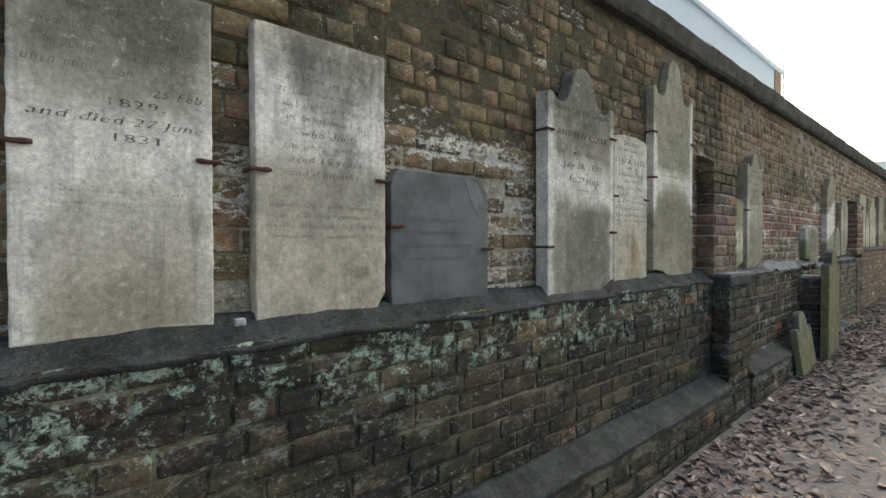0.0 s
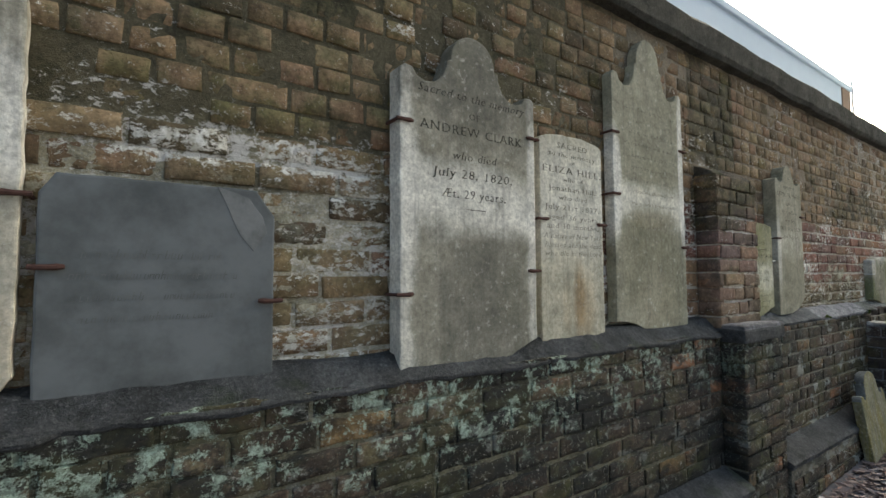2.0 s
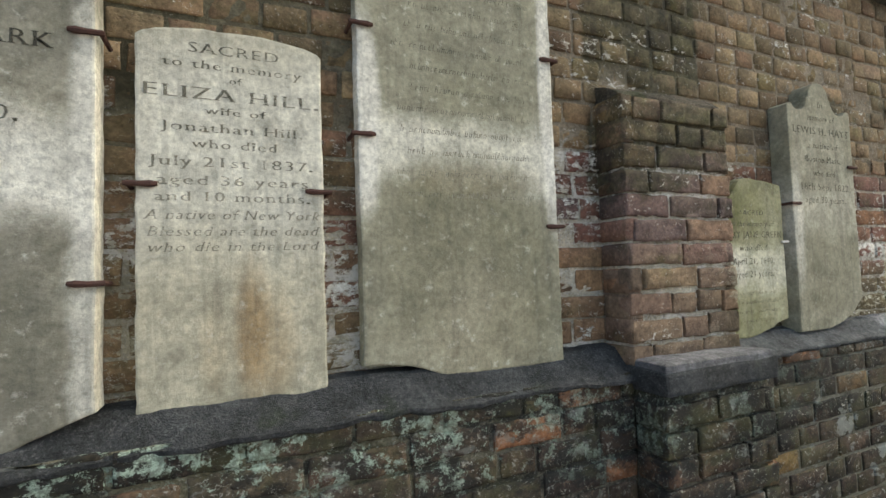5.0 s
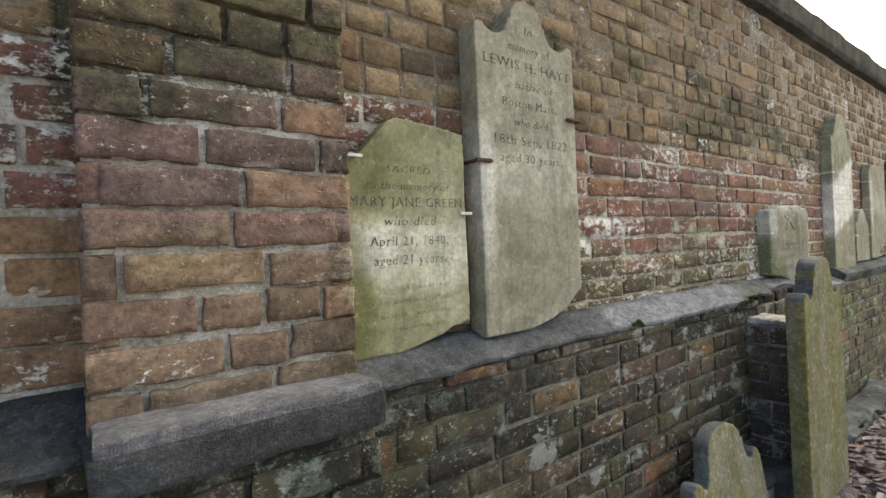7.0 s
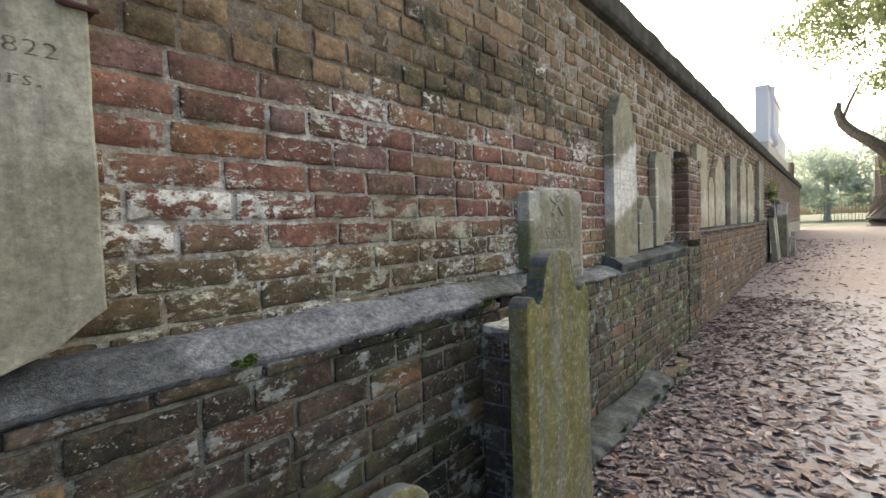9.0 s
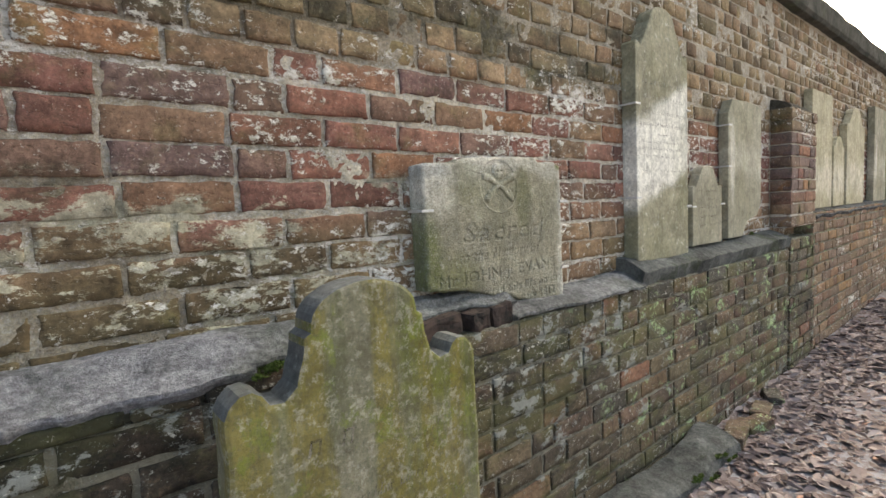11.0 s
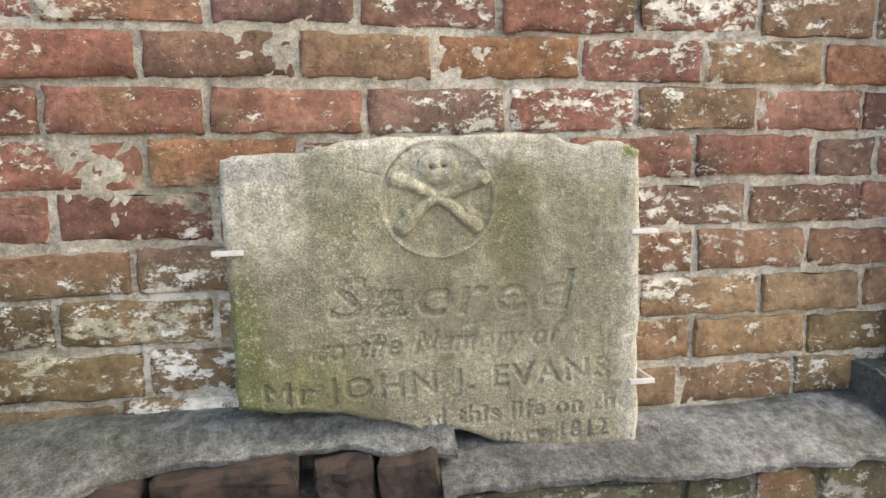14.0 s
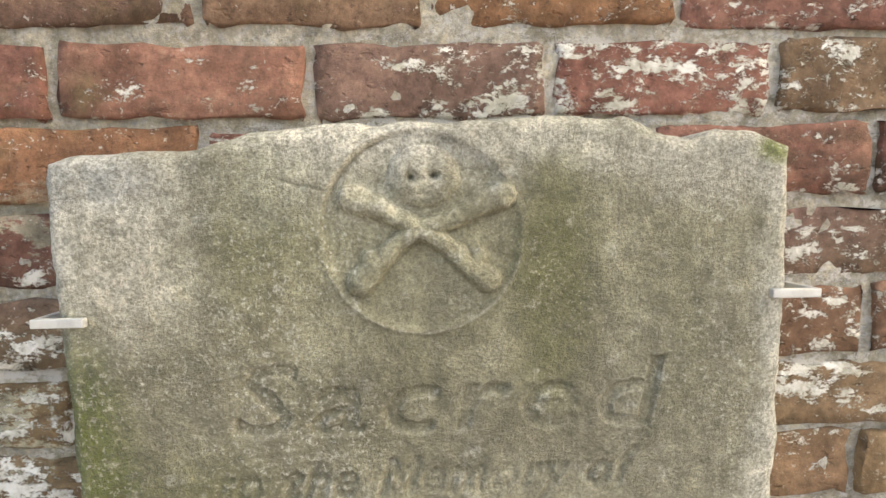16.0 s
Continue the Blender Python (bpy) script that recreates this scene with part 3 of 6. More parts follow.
LETTER = stone_material("dark_letters", (0.085, 0.078, 0.058), (0.12, 0.11, 0.085), (0.06, 0.055, 0.042), (1.42, 0.1), 0.3, worn=0.55)
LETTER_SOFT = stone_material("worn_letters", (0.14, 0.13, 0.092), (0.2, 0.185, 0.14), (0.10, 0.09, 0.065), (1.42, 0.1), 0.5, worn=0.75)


def plain_material(name, colour, rough=0.6, metal=0.0, vary=0.3, scale=40, other=None):
    n = Nodes(name, rough)
    n.bsdf.inputs["Metallic"].default_value = metal
    other = other or tuple(c * 0.45 for c in colour)
    col = n.mix(n.mul(n.step(n.noise(scale, 6, 0.65), 0.35, 0.7), vary * 2), colour, other)
    return n.done(col, n.noise(scale * 3, 4), 0.3, 0.002)


SLATE = plain_material("dark_slate", (0.155, 0.165, 0.165), 0.5, 0, 0.45, 4, (0.065, 0.070, 0.068))
SLATE_LETTER = plain_material("slate_letters", (0.155, 0.16, 0.155), 0.7, 0, 0.5, 30, (0.10, 0.105, 0.10))
SLATE_SCAR = plain_material("flaked_slate", (0.20, 0.205, 0.20), 0.7, 0, 0.45, 14, (0.10, 0.105, 0.10))
RUST = plain_material("rusty_iron", (0.095, 0.05, 0.04), 0.85, 0.2, 0.3, 90, (0.05, 0.03, 0.025))
STEEL = plain_material("zinc_clip", (0.62, 0.62, 0.6), 0.45, 0.4, 0.15, 60)
IRON = plain_material("grey_iron", (0.20, 0.215, 0.215), 0.6, 0.3)
SIDING = plain_material("white_siding", (0.9, 0.9, 0.89), 0.6, 0, 0.04, 3, (0.8, 0.8, 0.79))
TRIM = plain_material("cream_trim", (0.72, 0.68, 0.55), 0.6, 0, 0.1, 4)
BLUEWALL = plain_material("pale_blue_render", (0.55, 0.66, 0.76), 0.6, 0, 0.12, 1.5, (0.46, 0.56, 0.66))
CHIMNEY = plain_material("chimney_brick", (0.36, 0.25, 0.18), 0.9)
# far bark: haze of distance is put into this pale colour
BARK_FAR = plain_material("haze_tinted_bark", (0.40, 0.42, 0.42), 0.95, 0, 0.2, 3)
BARK = plain_material("bark", (0.2, 0.17, 0.14), 0.95, 0, 0.4, 9)
PAINT_WHITE = plain_material("limewashed_cap", (0.55, 0.54, 0.52), 0.9, 0, 0.45, 22, (0.10, 0.10, 0.095))
BRICK_PIER = brick_material("pier_brick", [(0.0, (0.17, 0.125, 0.105)), (0.2, (0.20, 0.135, 0.11)), (0.4, (0.13, 0.095, 0.09)), (0.55, (0.22, 0.15, 0.105)), (0.7, (0.16, 0.11, 0.10)), (0.86, (0.25, 0.115, 0.08)), (0.95, (0.34, 0.19, 0.09)), (1.0, (0.2, 0.13, 0.1))], (0.035, 0.036, 0.022), 0.565, -0.02, False, True, 0.6)
BROKEN_BRICK = plain_material("burnt_brick", (0.06, 0.043, 0.036), 0.95, 0, 0.5, 28, (0.014, 0.014, 0.013))
BLACK_BRICK = brick_material("black_brick", [(0.0, (0.03, 0.03, 0.032)), (0.5, (0.045, 0.04, 0.042)), (1.0, (0.09, 0.075, 0.075))], (0.02, 0.022, 0.022), 0.6, -0.1, True, False)


def ground_material():
    n = Nodes("leafy_dirt", 0.95)
    col = n.mix(n.noise(6, 8, 0.7), (0.17, 0.168, 0.182), (0.36, 0.35, 0.372))
    # tree shade put into the ground colour: darker where x is low
    darkened = n.math("SUBTRACT", 1.0, n.step(n.add(n.x, n.mul(n.noise(0.7, 4), 3.0)), 6.5, 10.5))
    col = n.mix(n.mul(darkened, 0.75), col, (0.075, 0.073, 0.078))
    leaves = n.step(n.noise(22, 6, 0.7), 0.47, 0.58)
    near_wall = n.math("SUBTRACT", 1.0, n.step(n.math("ABSOLUTE", n.math("SUBTRACT", n.y, 1.0)), 0.5, 1.6))
    col = n.mix(n.mul(leaves, n.add(n.mul(near_wall, 0.55), 0.25)), col, (0.19, 0.155, 0.148))
    litter = n.mul(n.step(n.noise(9, 8, 0.75, (1, 1, 1), (2, 5, 1)), 0.36, 0.50), n.step(n.add(n.x, n.mul(n.noise(0.8, 3), 4.0)), 12, 18))
    col = n.mix(n.mul(litter, 0.88), col, n.mix(n.noise(40, 5, 0.7), (0.12, 0.088, 0.08), (0.26, 0.20, 0.185)))
    far = n.step(n.add(n.x, n.mul(n.noise(0.4, 4), 4.0)), 40, 46)
    col = n.mix(n.mul(far, 0.9), col, n.mix(n.noise(3, 6), (0.075, 0.09, 0.055), (0.12, 0.13, 0.08)))
    return n.done(col, n.noise(60, 8, 0.75), 0.6, 0.006)


GROUND = ground_material()


def leaf_material(name, stops, translucent=False):
    n = Nodes(name, 0.8)
    col = n.ramp(n.piece(), stops)
    col = n.mix(n.mul(n.noise(60, 3), 0.4), col, tuple(c * 0.5 for c in stops[0][1]))
    if translucent:
        through_leaf = n.tree.nodes.new("ShaderNodeBsdfTranslucent")
        both = n.tree.nodes.new("ShaderNodeMixShader")
        n.link(n.mix(0.5, col, (0.52, 0.55, 0.32)), through_leaf.inputs[0])
        n.link(n.bsdf.outputs[0], both.inputs[1])
        n.link(through_leaf.outputs[0], both.inputs[2])
        n.link(both.outputs[0], n.tree.nodes["Material Output"].inputs[0])
    return n.done(col)


DEAD_LEAF = leaf_material("dead_leaves", [(0.0, (0.13, 0.095, 0.085)), (0.3, (0.24, 0.185, 0.17)), (0.5, (0.33, 0.275, 0.26)), (0.7, (0.19, 0.145, 0.13)), (0.9, (0.31, 0.255, 0.24)), (0.985, (0.52, 0.46, 0.43)), (1.0, (0.40, 0.20, 0.12))])
GREEN_LEAF = leaf_material("green_leaves", [(0.0, (0.09, 0.13, 0.04)), (0.5, (0.15, 0.19, 0.06)), (1.0, (0.26, 0.28, 0.10))], True)
# far foliage: haze of distance is put into the leaf colours
HAZE_LEAF = leaf_material("haze_tinted_leaves", [(0.0, (0.42, 0.50, 0.49)), (0.5, (0.50, 0.57, 0.56)), (1.0, (0.60, 0.65, 0.62))], True)
MOSS = leaf_material("moss", [(0.0, (0.05, 0.08, 0.015)), (1.0, (0.11, 0.15, 0.03))])


from mathutils.bvhtree import BVHTree


# ---- mesh tools ----
def mesh_of(name, bm, material, smooth=False):
    bmesh.ops.recalc_face_normals(bm, faces=bm.faces)
    me = bpy.data.meshes.new(name)
    bm.to_mesh(me)
    bm.free()
    if material:
        me.materials.append(material)
    if smooth:
        me.polygons.foreach_set("use_smooth", [True] * len(me.polygons))
    return me


def part(name, bm, material, parent, label="", smooth=False):
    ob = new(name, mesh_of(name, bm, material, smooth))
    ob.parent = parent
    if label:
        ob["label"] = label
    return ob


def raw(name, verts, faces, material, smooth=False):
    me = bpy.data.meshes.new(name)
    me.from_pydata(verts, [], faces)
    me.materials.append(material)
    if smooth:
        me.polygons.foreach_set("use_smooth", [True] * len(me.polygons))
    me.update()
    return me


def empty(name, x, y, z, label, category, group="", kind=""):
    ob = new(name)
    ob.location = (x, y, z)
    ob.empty_display_size = 0.05
    return tagged(ob, label, category, group, kind)


def box(x0, x1, y0, y1, z0, z1, bevel=0.0, rough=0.0, cuts=0):
    bm = bmesh.new()
    bmesh.ops.create_cube(bm, size=1, matrix=Matrix.Translation(((x0 + x1) / 2, (y0 + y1) / 2, (z0 + z1) / 2)) @ Matrix.Diagonal((x1 - x0, y1 - y0, z1 - z0, 1)))
    if cuts:
        bmesh.ops.subdivide_edges(bm, edges=bm.edges, cuts=cuts, use_grid_fill=True)
    if bevel:
        sharp = [e for e in bm.edges if e.calc_face_angle(0) > 0.5]
        bmesh.ops.bevel(bm, geom=sharp, offset=bevel, segments=2, affect="EDGES", profile=0.6)
    if rough:
        for v in bm.verts:
            v.co += Vector(noise.noise_vector(v.co * 9)) * rough
    return bm


def tube(points, radii, sides=8):
    """A round bar along points."""
    bm = bmesh.new()
    rings = []
    for i, (p, r) in enumerate(zip(points, radii)):
        p = Vector(p)
        a = Vector(points[max(i - 1, 0)])
        b = Vector(points[min(i + 1, len(points) - 1)])
        q = (b - a).to_track_quat("Z", "Y")
        rings.append([bm.verts.new(p + q @ Vector((r * math.cos(k * math.tau / sides), r * math.sin(k * math.tau / sides), 0))) for k in range(sides)])
    for r0, r1 in zip(rings, rings[1:]):
        for k in range(sides):
            bm.faces.new((r0[k], r0[(k + 1) % sides], r1[(k + 1) % sides], r1[k]))
    bm.faces.new(rings[0])
    bm.faces.new(rings[-1])
    return bm


def profile(x):
    """Height of the ground along the wall."""
    return float(np.interp(x, (-20, 1, 4.5, 6, 7.3, 9, 12, 18, 30, 60), (-0.22, -0.2, -0.16, -0.1, 0.0, 0.0, 0.03, 0.2, 0.42, 0.5)))


def fbm(x, z, scale, octaves=4, seed=0, gain=0.5):
    """Smooth random relief over arrays of x and z, about -1 to 1."""
    rng = np.random.default_rng(seed)
    total, amp, norm = np.zeros_like(np.asarray(x, float)), 1.0, 0.0
    for o in range(octaves):
        table = rng.uniform(-1, 1, (256, 256))
        u, v = np.asarray(x) * scale + 37.2 * o, np.asarray(z) * scale + 11.9 * o
        iu, iv = np.floor(u).astype(int), np.floor(v).astype(int)
        fu, fv = u - iu, v - iv
        fu, fv = fu * fu * (3 - 2 * fu), fv * fv * (3 - 2 * fv)
        a, b_ = table[iu % 256, iv % 256], table[(iu + 1) % 256, iv % 256]
        c, d = table[iu % 256, (iv + 1) % 256], table[(iu + 1) % 256, (iv + 1) % 256]
        total += amp * ((a * (1 - fu) + b_ * fu) * (1 - fv) + (c * (1 - fu) + d * fu) * fv)
        norm += amp
        amp *= gain
        scale *= 2.03
    return total / norm


# ---- the setting ----
COURSE, ZERO = 0.0815, 1.0025
FACE, LOW_FACE = 1.495, 1.375


def slab_along(name, x0, x1, section, material, step=0.06, rough=0.006, label="", category="", kind="structure", seed=0, bite=None):
    """A run along x with a section of (y, z) points, its surface uneven."""
    xs = np.arange(x0, x1 + step * 0.5, step)
    verts, faces, m = [], [], len(section)
    for i, x in enumerate(xs):
        for j, (y, z) in enumerate(section):
            d = noise.noise_vector(Vector((x * 3.1 + seed, y * 5, z * 5))) * rough + noise.noise_vector(Vector((x * 14 + seed, y * 14, z * 14))) * rough * 0.5
            back = bite(x) if bite and 2 <= j <= 5 else 0.0
            verts.append((x + d.x * (0 < i < len(xs) - 1), y + d.y + back, z + d.z + back * 0.35))
    for i in range(len(xs) - 1):
        for j in range(m):
            k = (j + 1) % m
            faces.append((i * m + j, i * m + k, (i + 1) * m + k, (i + 1) * m + j))
    faces.append(tuple(range(m))[::-1])
    faces.append(tuple((len(xs) - 1) * m + j for j in range(m)))
    bm = bmesh.new()
    me = raw(name, verts, faces, material)
    bm.from_mesh(me)
    bpy.data.meshes.remove(me)
    ob = new(name, mesh_of(name, bm, material))
    return tagged(ob, label, category, "", kind)


def mortar_wall(name, x0, x1, z0, z1, face, material, label, thick=0.35, step=0.024, fine=False):
    """A wall's body: solid, with an uneven mortar face."""
    xs, zs = np.linspace(x0, x1, max(2, int((x1 - x0) / step))), np.linspace(z0, z1, max(2, int((z1 - z0) / step)))
    if fine:
        xs = np.concatenate([np.arange(x0, -1, 0.1), np.arange(-1, 6.2, 0.02), np.arange(6.2, 8.4, 0.008), np.arange(8.4, 12, 0.03), np.arange(12, x1, 0.15), [x1]])
        zs = np.concatenate([np.arange(z0, 0.96, 0.3), np.arange(0.96, 1.72, 0.008), np.arange(1.72, z1 - 0.01, 0.025), [z1]])
    faces, w = [], len(xs)
    gx_, gz_ = np.meshgrid(xs, zs)
    low = face < 1.4
    deep = (0.0055 if low else np.where(gz_ > 1.66, 0.0030, 0.0048)) + fbm(gx_, gz_, 11, 3, 5) * (0.002 if low else 0.0035) + fbm(gx_, gz_, 62, 3, 6, 0.65) * (0.002 if low else 0.0045)
    verts = np.stack([gx_, face + deep, gz_], -1).reshape(-1, 3).tolist()
    for j in range(len(zs) - 1):
        for i in range(w - 1):
            a = j * w + i
            faces.append((a, a + 1, a + w + 1, a + w))
    b = len(verts)
    verts += [(x0, face + thick, z0), (x1, face + thick, z0), (x1, face + thick, z1), (x0, face + thick, z1)]
    top, n = (len(zs) - 1) * w, w
    faces.append((b + 1, b, b + 3, b + 2))
    faces.append((b, b + 1, *range(n - 1, -1, -1)))
    faces.append((b + 2, b + 3, *range(top, top + n)))
    faces.append((b + 3, b, *[j * w for j in range(len(zs))]))
    faces.append((b + 1, b + 2, *[j * w + n - 1 for j in range(len(zs) - 1, -1, -1)]))
    ob = new(name, raw(name, verts, faces, material, True))
    for p in ob.data.polygons[-5:]:
        p.use_smooth = False
    return tagged(ob, label, "wall", "", "structure")


def brick_shape(length, height, depth, seed, nx=6, nz=3, worn=0.004):
    """One worn brick: front at y = 0 looking to -y, centred on x and z."""
    rnd = random.Random(seed)
    verts, faces = [], []
    us = [-0.5, -0.477, -0.2, 0.2, 0.477, 0.5] if nx == 6 else [-0.5, -0.45, 0.45, 0.5]
    vs = [-0.5, -0.455, 0.455, 0.5]
    if nx > 6:
        us = [-0.5, -0.490, *[-0.44 + 0.88 * q / (nx - 5) for q in range(nx - 4)], 0.490, 0.5]
        vs = [-0.5, -0.462, -0.2, 0.2, 0.462, 0.5]
    n, m = len(us), len(vs)
    for v in vs:
        for u in us:
            rim = (abs(u) == 0.5) + (abs(v) == 0.5)
            push = (0, 0.0024, 0.0055)[rim] + rnd.uniform(-1, 1) * worn * 0.5
            pull = 1 - 0.018 * (rim == 2) * rnd.random()
            verts.append((u * length * pull + rnd.uniform(-1, 1) * worn * 0.6, push, v * height * pull + rnd.uniform(-1, 1) * worn * 0.6))
    for j in range(m - 1):
        for i in range(n - 1):
            a = j * n + i
            faces.append((a, a + 1, a + n + 1, a + n))
    edge = [*range(n), *[j * n + n - 1 for j in range(1, m)], *[(m - 1) * n + i for i in range(n - 2, -1, -1)], *[j * n for j in range(m - 2, 0, -1)]]
    b = len(verts)
    for e in edge:
        x, y, z = verts[e]
        verts.append((x, depth, z))
    for k in range(len(edge)):
        q = (k + 1) % len(edge)
        faces.append((edge[q], edge[k], b + k, b + q))
    return verts, faces


STRETCH, HEAD = 0.229, 0.112
SHAPES = {}
for kind_name, size in (("s", STRETCH), ("h", HEAD)):
    SHAPES[kind_name] = [brick_shape(size, 0.0695, 0.05, i * 13 + len(kind_name) + int(size * 100), 6 if kind_name == "s" else 4) for i in range(10)]
for kind_name, size, nx in (("S", STRETCH, 11), ("H", HEAD, 8)):
    SHAPES[kind_name] = [brick_shape(size, 0.0685, 0.05, i * 17 + nx, nx, 5, 0.0055) for i in range(14)]
MESHES = {}


def brick_mesh(kind_name, i, material):
    key = (kind_name, i, material.name)
    if key not in MESHES:
        MESHES[key] = raw("brick", *SHAPES[kind_name][i], material, True)
    return MESHES[key]


# joints of the stretcher courses round the carved tablet, by course
JOINTS = {7: (6.835, 7.074, 7.297, 7.523, 7.761, 7.984, 8.210), 6: (6.734, 6.972, 7.202, 7.416, 7.661, 7.884, 8.113), 5: (6.831, 7.064, 7.303, 7.535, 7.760, 7.985, 8.196),
          4: (6.732, 6.970, 7.2, 7.42, 7.64, 7.867, 8.1), 3: (6.604, 6.833, 7.066, 7.3, 7.53, 7.75, 7.974, 8.198), 2: (6.709, 6.941, 7.17, 7.4, 7.64, 7.874, 8.093),
          1: (6.616, 6.823, 7.058, 7.3, 7.54, 7.77, 8.001, 8.215), 0: (6.716, 6.948, 7.18, 7.41, 7.64, 7.872, 8.102), -1: (6.663, 6.902, 7.14, 7.38, 7.61, 7.847, 8.078)}


def courses(x0, x1, z0, z1, seed, headers=0.05, fixed=False, datum=ZERO):
    """Centres and lengths of the bricks of a stretch of wall: (x, z, length)."""
    rnd = random.Random(seed)
    out = []
    k0, k1 = math.ceil((z0 - datum) / COURSE - 0.35), math.floor((z1 - datum) / COURSE + 0.1)
    for k in range(k0, k1):
        z = datum + (k + 0.5) * COURSE
        share = 0.92 if fixed and k >= 8 else headers
        known = JOINTS.get(k, ()) if fixed else ()
        cuts = list(known)
        x = known[0] if known else x0 - rnd.random() * 0.12 - (0.06 if k % 2 else 0.18)
        if not known:
            cuts.append(x)
        while cuts[-1] < x1:
            cuts.append(cuts[-1] + 0.0125 + (HEAD if rnd.random() < share else STRETCH) * rnd.uniform(0.93, 1.05))
        while known and cuts[0] > x0:
            cuts.insert(0, cuts[0] - 0.0125 - (HEAD if rnd.random() < share else STRETCH) * rnd.uniform(0.93, 1.05))
        for a, b in zip(cuts, cuts[1:]):
            a, b = max(a + 0.0065, x0), min(b - 0.0065, x1)
            if b - a > 0.03:
                out.append(((a + b) / 2, z + rnd.uniform(-1, 1) * 0.0035, b - a))
    return out


def lay(wall, bricks, face, material, centre, turn=0.0, limit=300, proud=0.0025, seed=1):
    """Sets bricks in a wall's face: those nearest to centre singly, the others as one."""
    rnd = random.Random(seed)
    bricks = sorted(bricks, key=lambda b: (b[0] - centre[0]) ** 2 + 2.0 * (b[1] - centre[1]) ** 2)
    verts, faces = [], []
    for n, (x, z, length, *low) in enumerate(bricks):
        name = "s" if length > 0.165 else "h"
        i, size = rnd.randrange(10), (STRETCH if name == "s" else HEAD)
        if n < limit:
            name, i = name.upper(), rnd.randrange(14)
        out = rnd.uniform(-1, 1) * proud * (2.2 if x < 3.9 and z > 1 else 1.5 if z > 1.66 else 1.0)
        m = Matrix.Translation((x, face + out, z)) @ pose(0, 0, 0, rnd.uniform(-1.5, 1.5), rnd.uniform(-1, 1), rnd.uniform(-1.3, 1.3)) @ Matrix.Diagonal((length / size, 1, low[0] if low else rnd.uniform(0.95, 1.03), 1))
        if n < limit:
            ob = new("brick", brick_mesh(name, i, material))
            ob.parent = wall
            ob.matrix_basis = m
        else:
            b = len(verts)
            vs, fs = SHAPES[name][i]
            verts += [tuple(m @ Vector(v)) for v in vs]
            faces += [tuple(b + q for q in f) for f in fs]
    if verts:
        ob = new("brickwork", raw("brickwork", verts, faces, material, True))
        ob.parent = wall
        tagged(ob, kind="stuff")


# ground
verts, faces = [], []
gx = [-900, -200, -60, -20, *np.arange(-6, 30, 0.2), 34, 40, 60, 120, 400, 2000]
gy = [-900, -200, -60, -20, -10, *np.arange(-5, 1.7, 0.2), 4, 20, 60, 200, 900]
for y in gy:
    for x in gx:
        bumpy = noise.noise(Vector((x * 1.3, y * 1.3, 0))) * 0.02 + noise.noise(Vector((x * 5, y * 5, 3))) * 0.008
        verts.append((x, y, profile(x) + (bumpy if -6 < x < 30 and -5 < y < 1.7 else 0)))
for j in range(len(gy) - 1):
    for i in range(len(gx) - 1):
        a = j * len(gx) + i
        faces.append((a, a + 1, a + len(gx) + 1, a + len(gx)))
ground = tagged(new("ground", raw("ground", verts, faces, GROUND, True)), "trodden grey dirt path strewn with dry leaves", "ground", "", "structure")

P1, P2 = (3.95, 4.45), (10.15, 10.72)
BAYS = [("wall_bay_1", -3.2, P1[0], 0.99), ("wall_bay_2", P1[1], P2[0], 0.99), ("wall_bay_3", P2[1], 36.0, 1.10)]
TOP = 2.60
WALLS = {}
WALLS["upper"] = mortar_wall("wall_north", -3.2, 36, -0.6, TOP, FACE, MORTAR, "tall weathered brick wall with traces of old whitewash", fine=True)
WALLS["low_1"] = mortar_wall("wall_plinth_1", -3.2, P1[0], -0.6, 0.915, LOW_FACE, MORTAR_LOW, "dark damp brick base of the wall with pale lichen", FACE - LOW_FACE + 0.005)
WALLS["low_2"] = mortar_wall("wall_plinth_2", P1[1], P2[0], -0.6, 0.862, LOW_FACE, MORTAR_LOW, "dark damp brick base of the wall, mossy", FACE - LOW_FACE + 0.005)
for n_, x0_, x1_ in (("1", P1[1], 6.73), ("2", 7.42, P2[0])):
    tagged(new("plinth_bed_" + n_, mesh_of("plinth_bed_" + n_, box(x0_ + 0.002, x1_, 1.395, 1.49, 0.855, 0.9 if n_ == "1" else 0.868, 0.003, 0.002, 0), MORTAR_LOW)), "mortar bed under the cement ledge", "mortar", "", "structure")
WALLS["low_3"] = mortar_wall("wall_plinth_3", P2[1], 18.3, -0.6, 1.05, LOW_FACE, MORTAR_LOW, "reddish brick base of the wall beside the path", FACE - LOW_FACE + 0.005)

# coping along the top
slab_along("coping", -3.2, 36, [(1.44, 2.57), (1.425, 2.60), (1.425, 2.735), (1.45, 2.765), (1.60, 2.80), (1.84, 2.80), (1.86, 2.57)], COPING, 0.1, 0.012, "dark mossy cement coping along the wall top", "coping")


def ledge(name, x0, x1, zb, zf, material, label, yf=1.36, seed=0, deep=0.024, hole=None):
    def bite(x):
        ragged_edge = 0.012 * noise.noise(Vector((x * 4, 2.2, 0))) + 0.010 * noise.noise(Vector((x * 17, 5.2, 0))) + 0.007 * noise.noise(Vector((x * 47, 1.2, 0)))
        return ragged_edge + (hole(x) if hole else 0.0)

    return slab_along(name, x0, x1, [(FACE + 0.02, zb), (1.45, zb - 0.01), (yf + 0.03, zf + 0.012), (yf, zf - 0.004), (yf + 0.002, zf - 0.014), (yf + 0.02, zf - deep), (FACE + 0.02, zf - deep)], material, 0.025, 0.013, label, "ledge", "structure", seed, bite)


